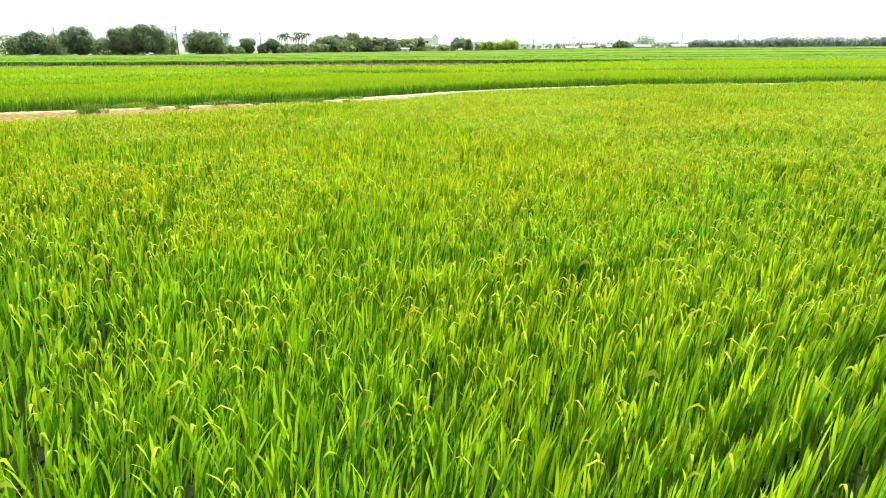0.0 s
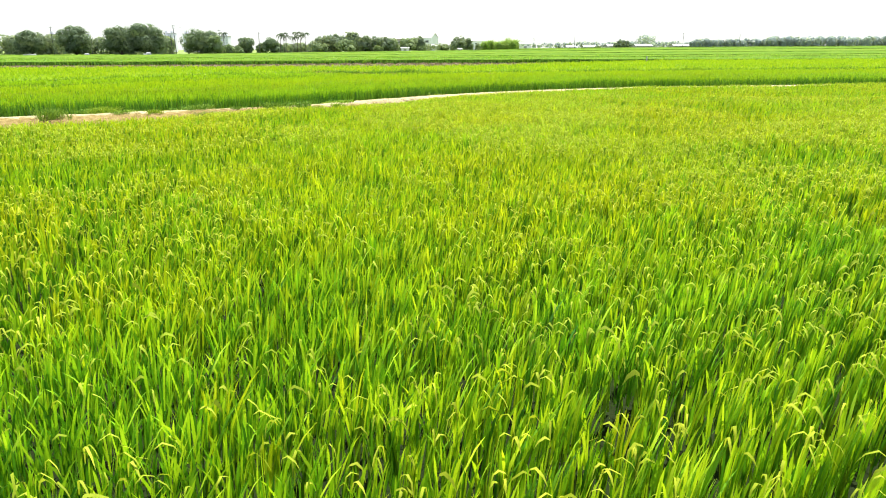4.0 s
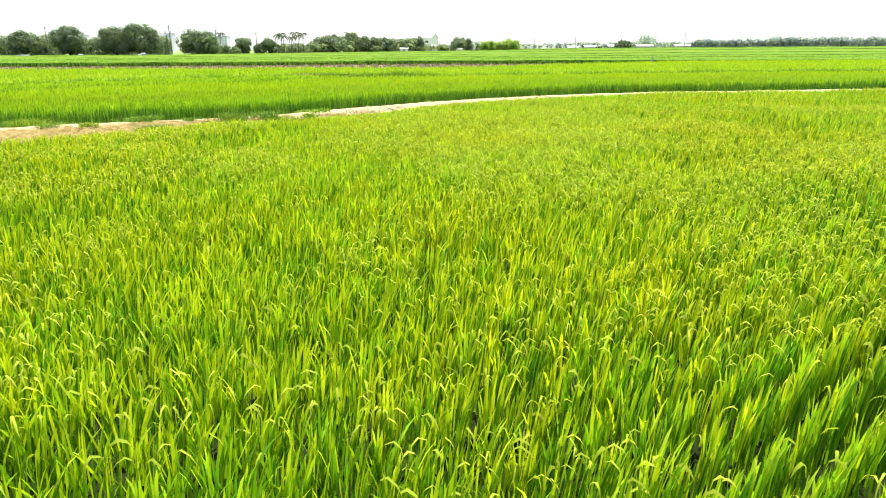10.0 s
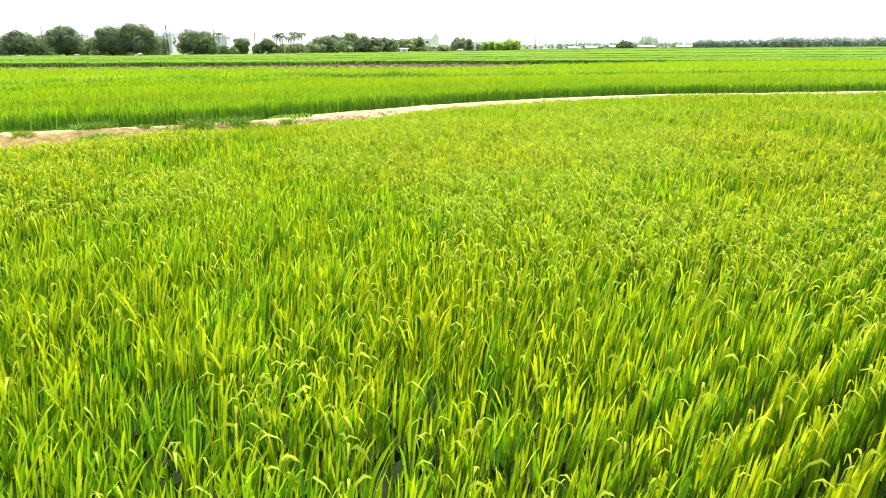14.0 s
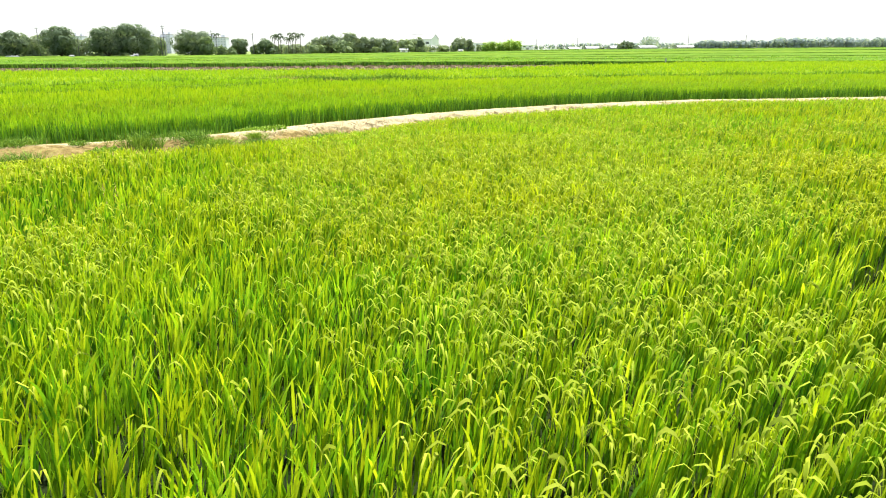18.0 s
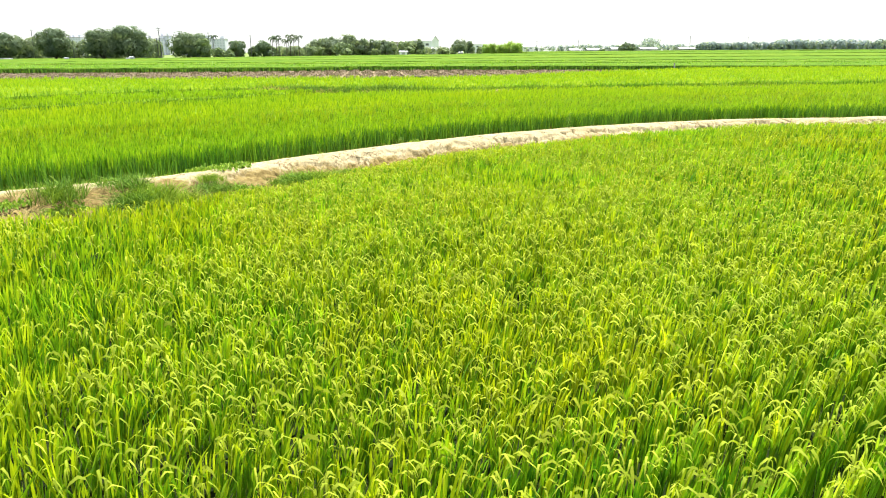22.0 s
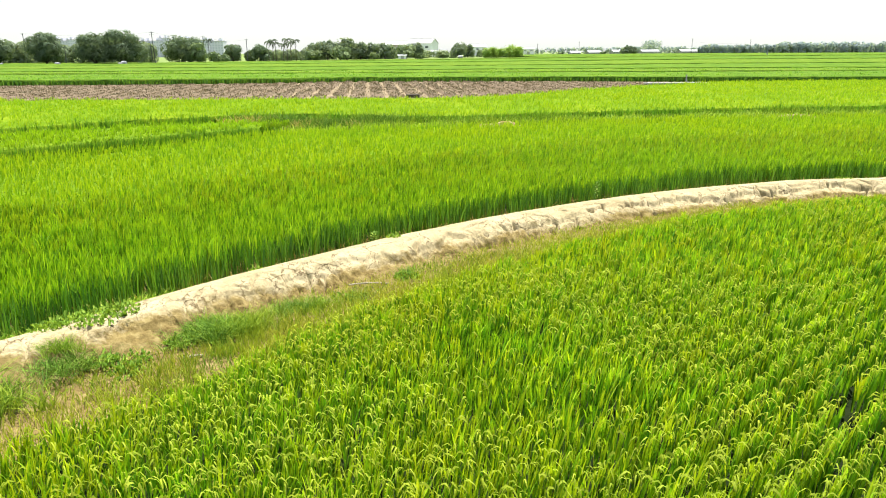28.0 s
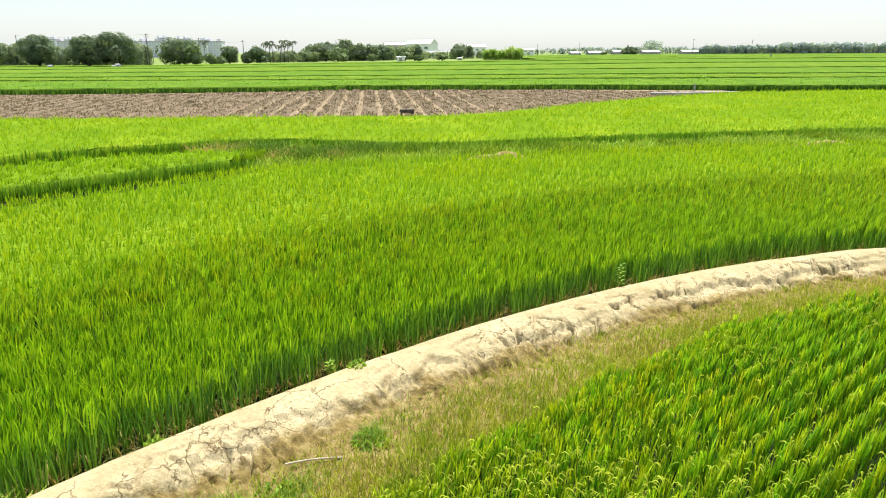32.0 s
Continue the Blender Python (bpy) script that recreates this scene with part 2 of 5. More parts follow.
CLOD = rough_material("clay_clod", [(0.3, (0.165, 0.128, 0.05)), (0.5, (0.225, 0.178, 0.075)), (0.7, (0.28, 0.228, 0.105))], 2.2, 0.35, 0.8, 40.0, 1.0, 0.0, None, 0.05)


def weathered_bank(m):
    """Pale crust above, ochre broken soil below (its share is stored on the mesh), with a ragged border, and cracks on the slope."""
    nodes, links, p = m.node_tree.nodes, m.node_tree.links, m.node_tree.nodes["Principled BSDF"]
    share = nodes.new("ShaderNodeAttribute")
    share.attribute_name = "ochre"
    broad, fray = noise_node(nodes, links, 3.0, 5.0, 0.65), noise_node(nodes, links, 17.0, 4.0, 0.7)
    total = share.outputs["Fac"]
    for n, much in ((broad, 0.9), (fray, 0.5)):
        add = nodes.new("ShaderNodeMath")
        add.operation = "MULTIPLY_ADD"
        links.new(n.outputs["Fac"], add.inputs[0])
        add.inputs[1].default_value = much
        links.new(total, add.inputs[2])
        total = add.outputs["Value"]
    cut = ramp(nodes, [(0.50, (0, 0, 0)), (0.80, (1, 1, 1))])
    links.new(total, cut.inputs["Fac"])
    soil = noise_node(nodes, links, 5.0, 6.0, 0.7)
    tone = ramp(nodes, [(0.32, (0.085, 0.06, 0.021)), (0.5, (0.155, 0.117, 0.045)), (0.68, (0.23, 0.185, 0.082))])
    links.new(soil.outputs["Fac"], tone.inputs["Fac"])
    old = p.inputs["Base Color"].links[0].from_socket
    links.new(mix_rgb(nodes, links, cut.outputs["Color"], old, tone.outputs["Color"]), p.inputs["Base Color"])
    return m


cracked(BUND, 1.3, 0.018, 0.47)
cracked(BUND, 3.0, 0.024, 0.52)
weathered_bank(BUND)
BROWN = rough_material("tilled_soil", [(0.3, (0.10, 0.076, 0.052)), (0.55, (0.145, 0.112, 0.078)), (0.75, (0.19, 0.15, 0.105))], 0.5, 0.3, 0.7, 12.0, 1.0, 0.0, None, 0.03)
FURROW = rough_material("bare_furrow", [(0.3, (0.15, 0.115, 0.076)), (0.55, (0.21, 0.168, 0.11)), (0.75, (0.275, 0.225, 0.15))], 0.45, 0.3, 0.6, 14.0, 1.0, 0.0, None, 0.03)
STUBBLE = leaf_material("withered_crop", (0.11, 0.088, 0.064), (0.175, 0.14, 0.102), (0.27, 0.225, 0.155), (0.9, 1.0, 0.95), 0.2, 0.2, 0.9, 0.05)
MEADOW = rough_material("meadow", [(0.3, (0.09, 0.15, 0.025)), (0.5, (0.13, 0.19, 0.035)), (0.72, (0.19, 0.225, 0.055))], 0.06, 0.35, 0.8, 3.0)
BARK = rough_material("bark", [(0.3, (0.06, 0.05, 0.04)), (0.7, (0.13, 0.11, 0.08))], 3.0, 0.4, 0.8, 9.0)
CONCRETE = rough_material("weathered_concrete", [(0.3, (0.26, 0.26, 0.25)), (0.7, (0.38, 0.38, 0.37))], 0.4, 0.15, 0.2, 10.0)
# The flats' wall tone is paled and blued to put distance haze into it.
TILE_WALL_HAZE = rough_material("hazed_tiled_wall", [(0.3, (0.62, 0.62, 0.73)), (0.7, (0.70, 0.70, 0.80))], 0.12, 0.06, 0.1, 4.0)
WHITE_WALL = rough_material("white_wall", [(0.3, (0.72, 0.73, 0.75)), (0.7, (0.80, 0.81, 0.83))], 0.2, 0.08, 0.1, 6.0, 0.7)
PINK_WALL = rough_material("faded_pink_wall", [(0.3, (0.42, 0.34, 0.32)), (0.7, (0.52, 0.44, 0.41))], 0.2, 0.1, 0.1, 6.0)
SHEET = rough_material("grey_sheet_roof", [(0.3, (0.27, 0.275, 0.28)), (0.7, (0.35, 0.355, 0.36))], 0.25, 0.12, 0.1, 6.0, 0.5)
SHEET_WHITE = rough_material("white_sheet_roof", [(0.3, (0.25, 0.265, 0.28)), (0.7, (0.33, 0.345, 0.36))], 0.3, 0.08, 0.1, 6.0, 0.45)
# Haze is put into the pane colour too: lifted close to the wall's.
GLASS_HAZE = rough_material("hazed_window_glass", [(0.3, (0.36, 0.39, 0.48)), (0.7, (0.43, 0.46, 0.55))], 0.5, 0.0, 0.0, 1.0, 0.4)
GLASS_DARK = rough_material("dark_window_glass", [(0.3, (0.05, 0.06, 0.07)), (0.7, (0.10, 0.11, 0.12))], 0.5, 0.0, 0.0, 1.0, 0.15, 0.0, None, 0.5)
PALE_STICK = rough_material("sun_bleached_bamboo", [(0.3, (0.24, 0.21, 0.15)), (0.7, (0.36, 0.32, 0.24))], 6.0, 0.2, 0.3, 60.0, 0.7)
MOSS = rough_material("green_algae", [(0.3, (0.2, 0.32, 0.03)), (0.7, (0.32, 0.42, 0.07))], 8.0, 0.3, 0.4, 60.0)

# ---- building blocks ----
rng = np.random.default_rng(7)


def mesh_from(name, verts, quads=None, tris=None, mats=(), slots=None, smooth=False):
    """A mesh from arrays of corners, four-sided and three-sided faces (quads first)."""
    me = bpy.data.meshes.new(name)
    verts = np.asarray(verts, np.float32)
    quads = np.zeros((0, 4), np.int32) if quads is None else np.asarray(quads, np.int32)
    tris = np.zeros((0, 3), np.int32) if tris is None else np.asarray(tris, np.int32)
    me.vertices.add(len(verts))
    me.vertices.foreach_set("co", verts.ravel())
    loops = np.concatenate([quads.ravel(), tris.ravel()])
    me.loops.add(len(loops))
    me.loops.foreach_set("vertex_index", loops)
    count = len(quads) + len(tris)
    starts = np.concatenate([np.arange(len(quads)) * 4, 4 * len(quads) + np.arange(len(tris)) * 3]).astype(np.int32)
    me.polygons.add(count)
    me.polygons.foreach_set("loop_start", starts)
    for m in mats:
        me.materials.append(m)
    if slots is not None:
        me.polygons.foreach_set("material_index", np.asarray(slots, np.int32))
    if smooth:
        me.polygons.foreach_set("use_smooth", np.ones(count, bool))
    me.update(calc_edges=True)
    me.validate()
    return me


def part(name, bm, material, parent=None, label=""):
    me = bm
    if isinstance(bm, bmesh.types.BMesh):
        me = bpy.data.meshes.new(name)
        bm.to_mesh(me)
        bm.free()
    if material is not None and not me.materials:
        me.materials.append(material)
    ob = new(name, me)
    if parent is not None:
        ob.parent = parent
    if label:
        ob["label"] = label
    return ob


def box(bm, cx, cy, z0, sx, sy, sz, bevel=0.0):
    r = bmesh.ops.create_cube(bm, size=1.0, matrix=Matrix.Translation((cx, cy, z0 + sz / 2)) @ Matrix.Diagonal((sx, sy, sz, 1)))
    if bevel:
        edges = list({e for v in r["verts"] for e in v.link_edges})
        bmesh.ops.bevel(bm, geom=edges, offset=bevel, segments=1, affect="EDGES")
    return bm


def tube(bm, a, b, ra, rb, sides=8):
    a, b = Vector(a), Vector(b)
    d = b - a
    m = Matrix.Translation((a + b) / 2) @ d.to_track_quat("Z", "Y").to_matrix().to_4x4()
    bmesh.ops.create_cone(bm, cap_ends=True, segments=sides, radius1=ra, radius2=rb, depth=d.length, matrix=m)
    return bm


def wave(x, y, scale, seed, octaves=3):
    """Smooth value noise over the plan, 0 to 1."""
    out, amp, total = 0.0, 1.0, 0.0
    for o in range(octaves):
        table = np.random.default_rng(seed + 31 * o).random((257, 257))
        u, v = np.asarray(x) * scale * 2**o + 1000.3, np.asarray(y) * scale * 2**o + 1000.7
        i, j = np.floor(u).astype(int), np.floor(v).astype(int)
        fu, fv = u - i, v - j
        fu, fv = fu * fu * (3 - 2 * fu), fv * fv * (3 - 2 * fv)
        i, j = i % 256, j % 256
        a = table[i, j] * (1 - fu) + table[i + 1, j] * fu
        b = table[i, j + 1] * (1 - fu) + table[i + 1, j + 1] * fu
        out, total, amp = out + amp * (a * (1 - fv) + b * fv), total + amp, amp * 0.5
    return out / total


def strips(x, y, z0, h, dx, dy, width, sections, turn=None):
    """Thin tapering strips; sections give, from foot to tip, the share of the rise, of the bow and of the width."""
    n, m = len(x), len(sections)
    a = rng.random(n) * 2 * np.pi if turn is None else turn
    sx, sy = np.cos(a) * width / 2, np.sin(a) * width / 2
    v = np.zeros((n, 2 * m - 1, 3))
    for q, (up, out, wide) in enumerate(sections):
        for k, s in (((2 * q, 1), (2 * q + 1, -1)) if q < m - 1 else ((2 * q, 0),)):
            v[:, k, 0], v[:, k, 1], v[:, k, 2] = x + dx * out + s * sx * wide, y + dy * out + s * sy * wide, z0 + h * up
    base = np.arange(n)[:, None] * (2 * m - 1)
    quads = np.concatenate([base + np.array([k, k + 1, k + 3, k + 2]) for k in range(0, 2 * m - 4, 2)])
    return v.reshape(-1, 3), quads, base + np.array([2 * m - 4, 2 * m - 3, 2 * m - 2])


def blades(x, y, z0, h, dx, dy, width, turn=None):
    """Leaf blades: each a tapering strip from (x, y, z0) that rises h and bows over by (dx, dy)."""
    return strips(x, y, z0, h, dx, dy, width, ((0.0, 0.0, 0.7), (0.62, 0.40, 1.0), (1.0, 1.0, 0.0)), turn)


def long_blades(x, y, z0, h, dx, dy, width, turn=None):
    """Leaf blades seen from near: the bow is smooth and the tip drawn out."""
    return strips(x, y, z0, h, dx, dy, width, ((0.0, 0.0, 0.75), (0.48, 0.34, 1.0), (0.83, 0.70, 0.78), (1.0, 1.0, 0.0)), turn)


def panicles(x, y, z, reach, heading, width, fine=False):
    """Seed heads: strips that rise, arch over and hang at the tip."""
    n = len(x)
    cx, cy = np.cos(heading), np.sin(heading)
    arc = ((0.0, -0.7, 0.35), (0.14, -0.08, 0.8), (0.40, 0.10, 1.15), (0.74, -0.10, 0.95)) if fine else ((0.0, -0.8, 0.45), (0.16, -0.05, 0.9), (0.52, 0.05, 1.1))
    m = len(arc)
    v = np.zeros((n, 2 * m + 1, 3))
    twist = rng.normal(0, 0.35, n)
    for q, (out, up, wide) in enumerate(arc):
        for k, s in ((2 * q, 1), (2 * q + 1, -1)):
            v[:, k, 0] = x + cx * reach * out - cy * s * width * wide / 2
            v[:, k, 1] = y + cy * reach * out + cx * s * width * wide / 2
            v[:, k, 2] = z + up * reach + s * width * wide * twist
    v[:, 2 * m, 0], v[:, 2 * m, 1], v[:, 2 * m, 2] = x + cx * reach * 0.98, y + cy * reach * 0.98, z - 0.5 * reach
    base = np.arange(n)[:, None] * (2 * m + 1)
    quads = np.concatenate([base + np.array([k, k + 1, k + 3, k + 2]) for k in range(0, 2 * m - 2, 2)])
    return v.reshape(-1, 3), quads, base + np.array([2 * m - 2, 2 * m - 1, 2 * m])


def joined(pieces):
    vs, qs, ts, off = [], [], [], 0
    for v, q, t in pieces:
        vs.append(v), qs.append(q + off), ts.append(t + off)
        off += len(v)
    return np.concatenate(vs), np.concatenate(qs), np.concatenate(ts)


# ---- the plan ----
# The far foot of the earth bank between the two nearest paddies, from west to east.
BANK = [(-140, -40), (-70, -2), (-40, 12), (-19.7, 22.9), (-14, 25.6), (-9.8, 27.6), (-7.2, 28.95), (-5.9, 29.95), (-4.6, 31.6), (-3.35, 33.05),
        (-1.4, 35.05), (1.5, 37.6), (4.9, 40.0), (8.8, 42.1), (13.6, 43.8), (18.5, 44.6), (26, 45.9), (34, 46.9), (60, 48.5), (140, 51)]


def spline(points, step):
    p = np.array(points, float)
    p = np.vstack([2 * p[0] - p[1], p, 2 * p[-1] - p[-2]])
    out = []
    for a, b, c, d in zip(p[:-3], p[1:-2], p[2:-1], p[3:]):
        t = np.linspace(0, 1, max(3, int(np.linalg.norm(c - b) / step)), endpoint=False)[:, None]
        out.append(0.5 * (2 * b + (c - a) * t + (2 * a - 5 * b + 4 * c - d) * t**2 + (3 * b - a - 3 * c + d) * t**3))
    out = np.vstack([*out, p[-2:-1]])
    s = np.r_[0, np.cumsum(np.hypot(*np.diff(out, axis=0).T))]
    u = np.arange(0, s[-1], step)
    return np.stack([np.interp(u, s, out[:, 0]), np.interp(u, s, out[:, 1])], 1)


LINE = spline(BANK, 0.5)


def off_bank(x, y):
    """Metres from the bank's far foot: positive on the near paddy's side."""
    x, y = np.asarray(x, float), np.asarray(y, float)
    out = np.empty(len(x))
    tang = np.gradient(LINE, axis=0)
    tang /= np.linalg.norm(tang, axis=1, keepdims=True)
    for k in range(0, len(x), 4000):
        d = np.stack([x[k:k + 4000, None] - LINE[:, 0], y[k:k + 4000, None] - LINE[:, 1]], -1)
        i = (d**2).sum(-1).argmin(1)
        near = d[np.arange(len(i)), i]
        out[k:k + 4000] = near[:, 0] * tang[i, 1] - near[:, 1] * tang[i, 0]
    return out


def edge(x, xs, ys):
    return np.interp(x, xs, ys)


def field_two_end(x):
    return edge(x, [-60, -17.6, -9.1, -6.6, -3.8, -1, 3.5, 8.4, 19, 29, 60, 140], [7.6, 47.4, 55.2, 58.6, 58.8, 60, 61.2, 62.8, 65.6, 66.8, 70, 73])


def strip_start(x):
    return edge(x, [-60, -17.6, -9.1, -7], [12.3, 52.2, 60.4, 62.4])


def field_three_start(x):
    return edge(x, [-65, -22.7, -18.7, -11.8, -8, -1.6, 4, 9.8, 22, 33, 70, 140], [21.5, 60.6, 64.6, 68.4, 68.6, 66.4, 67.4, 69.0, 72.0, 74.2, 79, 84])


def field_three_end(x):
    return edge(x, [-140, -35, 2.2, 7.4, 13.8, 25.8, 39.8, 60, 140], [81, 81.5, 83.3, 87, 94.4, 106, 116, 120, 124])


def tilled_end(x):
    return edge(x, [-140, -63, -43, -24, -16, 21, 33, 46], [122, 126, 128, 134, 139, 136, 131, 127])


def in_view(x, y, margin=3.0):
    """The wedge of ground that the flight looks over."""
    return np.abs(x - 0.5) < 0.67 * (y + 8.0) + margin


def rise(x, y):
    """The land climbs a little towards the north-east."""
    return np.interp(x, [-130, 0, 80, 220], [0, 1.3, 2.2, 2.8]) * np.clip((np.asarray(y, float) - 140) / 170, 0, 1)


# ---- ground ----
def sheet(name, x0, x1, y0, y1, z, nx, ny, material, rough=0.0, scale=0.3, seed=3):
    gx, gy = np.meshgrid(np.linspace(x0, x1, nx), np.linspace(y0, y1, ny))
    gz = z + rough * (wave(gx.ravel(), gy.ravel(), scale, seed) - 0.5) + (rise(gx.ravel(), gy.ravel()) if z > -0.2 else 0)
    v = np.stack([gx.ravel(), gy.ravel(), gz], 1)
    i = (np.arange(ny - 1)[:, None] * nx + np.arange(nx - 1)).ravel()[:, None]
    return part(name, mesh_from(name, v, i + np.array([0, 1, nx + 1, nx]), None, [material], None, True), material)


tagged(sheet("ground", -3000, 3000, -1200, 4200, -0.4, 60, 60, MEADOW), "flat pale green meadow reaching to the hazy horizon", "ground", kind="structure")
tagged(sheet("meadow", -3000, 3000, 334, 4200, -0.05, 240, 40, MEADOW), "pale green meadow beyond the paddies reaching the horizon", "meadow", kind="structure")
# The mud sheet's near-black tone also stands in for shaded gaps between far paddies.
tagged(sheet("paddy_soil", -340, 390, 52, 338, -0.03, 90, 60, MUD, 0.02, 0.8), "damp mud under the far rice, blackened for shade", "soil", kind="structure")


def wedge_soil(name, start, end, z, label):
    xs = np.linspace(-150, 150, 240)
    f = np.linspace(0, 1, 30)
    X = np.repeat(xs[:, None], 30, 1)
    Y = start(xs)[:, None] + (end(xs) - start(xs))[:, None] * f
    v = np.stack([X, Y, z + 0.03 * (wave(X, Y, 0.8, 6) - 0.5)], -1).reshape(-1, 3)
    i = (np.arange(239)[:, None] * 30 + np.arange(29)).ravel()[:, None]
    return tagged(part(name, mesh_from(name, v, i + np.array([0, 30, 31, 1]), None, [MUD], None, True), MUD), label, "soil", kind="structure")


def bank_y(x):
    return np.interp(x, LINE[:, 0], LINE[:, 1])


wedge_soil("paddy_soil", lambda x: bank_y(x) + 0.0, lambda x: np.maximum(bank_y(x) + 1, 53.0 + 0 * x), 0.0, "damp mud under the upper rice, blackened for shade")
wedge_soil("paddy_soil", lambda x: -60.0 + 0 * x, lambda x: np.maximum(bank_y(x) - 3.2, -59.0), -0.24, "damp mud under the lower rice, blackened for shade")


# ---- the earth bank ----
def bank_mesh():
    line = spline(BANK, 0.036)
    s = np.arange(len(line)) * 0.036
    rank = np.arange(len(line))
    fine = (line[:, 0] > -6.5) & (line[:, 0] < 16.5)
    keep = (line[:, 0] > -30) & (line[:, 0] < 52) & (fine | (rank % 4 == 0))
    line, s = line[keep], s[keep]
    n = len(line)
    tang = np.gradient(line, axis=0)
    tang /= np.linalg.norm(tang, axis=1, keepdims=True)
    normal = np.stack([tang[:, 1], -tang[:, 0]], 1)
    v = np.r_[np.linspace(-0.35, 0.0, 6), np.linspace(0.04, 2.0, 52), np.linspace(2.1, 4.4, 12), np.array([5.0, 7.0, 11.0])]
    m = len(v)
    S, V = np.meshgrid(s, v, indexing="ij")
    wob = 0.16 * (wave(S, 0 * S, 0.35, 11) - 0.5) + 0.3 * (wave(S, 0 * S, 0.09, 12) - 0.5)
    Vw = V + wob * np.clip(V * 2, 0, 1)
    Vw = Vw / np.interp(line[:, 0], [-20, -14, -9, -6], [2.6, 2.3, 1.7, 1.0])[:, None]
    z = np.interp(Vw, [-0.4, -0.15, 0.05, 0.22, 0.55, 0.85, 1.25, 1.6, 2.2, 3.4, 11.0], [-0.06, 0.03, 0.28, 0.38, 0.41, 0.36, 0.18, 0.0, -0.1, -0.18, -0.24])
    lump = wave(S, V, 1.6, 21) - 0.5
    z += (0.055 * lump + 0.055 * (wave(S, V, 4.0, 22) - 0.5)) * np.clip(V, 0.15, 1) * np.clip((2.6 - V) / 1.0, 0.25, 1)
    z += 0.05 * (wave(S, 0 * S, 0.5, 23) - 0.5) * np.clip(1.5 - np.abs(V - 0.5), 0, 1)
    broken = np.interp(line[:, 0], [-6, -1, 4], [0.4, 0.8, 1.0])[:, None]
    # Drying cracks: the borders between random cells, widest on the sunny slope.
    wx, wy = S + 0.35 * (wave(S, V, 1.8, 31) - 0.5), V * 1.5 + 0.35 * (wave(S, V, 1.8, 32) - 0.5)
    size = 0.55
    cu, cv = np.floor(wx / size).astype(int), np.floor(wy / size).astype(int)
    jit = np.random.default_rng(5).random((256, 64, 2))
    best, second = np.full(S.shape, 9.0), np.full(S.shape, 9.0)
    for a in (-1, 0, 1):
        for b in (-1, 0, 1):
            q = jit[(cu + a) % 256, (cv + b) % 64]
            d = np.hypot(wx - (cu + a + q[..., 0]) * size, wy - (cv + b + q[..., 1]) * size)
            second = np.minimum(second, np.maximum(best, d))
            best = np.minimum(best, d)
    gap = second - best
    where = np.clip((wave(S, V, 0.6, 41) - 0.36) * 7, 0, 1) * np.clip((wave(S, V * 1.5, 2.1, 48, 2) - 0.42) * 9, 0, 1) * np.interp(Vw, [0.5, 0.75, 1.4, 1.6], [0.0, 1.0, 1.0, 0.0])
    z -= 0.28 * broken * where * np.clip(1.5 - gap / (0.02 + 0.06 * wave(S, V, 0.9, 47)), 0, 1)
    fine = np.abs(wave(S, V * 1.4, 2.2, 43, 3) - 0.5)
    z -= 0.09 * np.clip((wave(S, V, 0.8, 44) - 0.42) * 6, 0, 1) * np.interp(V, [0.3, 0.6, 1.7, 2.0], [0.0, 1.0, 1.0, 0.0]) * np.clip(1 - fine / 0.018, 0, 1)
    # The crust breaks off in ragged scarps half-way down.
    for place, ragged, drop, seed in ((0.98, 0.55, 0.14, 71), (1.28, 0.5, 0.09, 75), (0.78, 0.4, 0.06, 79)):
        rim = place + ragged * (wave(S, 0.6 * V, 0.8, seed) - 0.5) + 0.34 * (wave(S, 0.5 * V, 3.4, seed + 1) - 0.5)
        z -= broken * drop * np.clip((wave(S, 0 * S, 0.22, seed + 2) - 0.36) * 8, 0, 1) * np.clip((Vw - rim) / 0.05, 0, 1) * np.interp(Vw - rim, [0.05, 0.7], [1.0, 0.0])
    # Crumbled ledge along the foot of the slope.
    ledge = np.clip((wave(S, V, 1.1, 51) - 0.5) * 6, 0, 1) * np.interp(V, [0.9, 1.2, 1.55, 1.8], [0, 1, 1, 0])
    z -= 0.09 * ledge * (wave(S, V, 7.0, 52, 2) > 0.52)
    z += 0.05 * np.interp(V, [0.8, 1.1, 1.9, 2.4], [0, 1, 1, 0.2]) * (wave(S, V, 9.0, 53, 2) - 0.5)
    P = line[:, None, :] + normal[:, None, :] * V[..., None]
    verts = np.concatenate([P, z[..., None]], -1).reshape(-1, 3)
    i = (np.arange(n - 1)[:, None] * m + np.arange(m - 1)).ravel()[:, None]
    ochre = 0.5 + (Vw + 0.4 * (wave(S, V, 1.3, 61) - 0.5) - np.interp(line[:, 0], [-14, -9, -6.5, -4, 2], [0.45, 0.4, 0.68, 0.95, 1.15])[:, None]) * 1.3 - 0.7
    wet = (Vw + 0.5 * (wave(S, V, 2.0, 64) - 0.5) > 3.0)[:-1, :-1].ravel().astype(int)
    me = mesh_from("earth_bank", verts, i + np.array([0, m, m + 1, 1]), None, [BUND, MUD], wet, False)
    me.attributes.new("ochre", "FLOAT", "POINT").data.foreach_set("value", np.clip(ochre, -1, 2).astype(np.float32).ravel())
    return me


bank = tagged(part("earth_bank", bank_mesh(), BUND), "sun-baked pale clay bank with drying cracks between two paddies", "earth bank", kind="structure")


def along(s, v):
    """A place by metres along the bank from its west end and metres from its far foot; with the bank's heading."""
    i = int(np.clip(s / 0.5, 1, len(LINE) - 2))
    t = LINE[i + 1] - LINE[i - 1]
    t /= np.linalg.norm(t)
    p = LINE[i] + np.array([t[1], -t[0]]) * v
    return p[0], p[1], math.atan2(t[1], t[0])


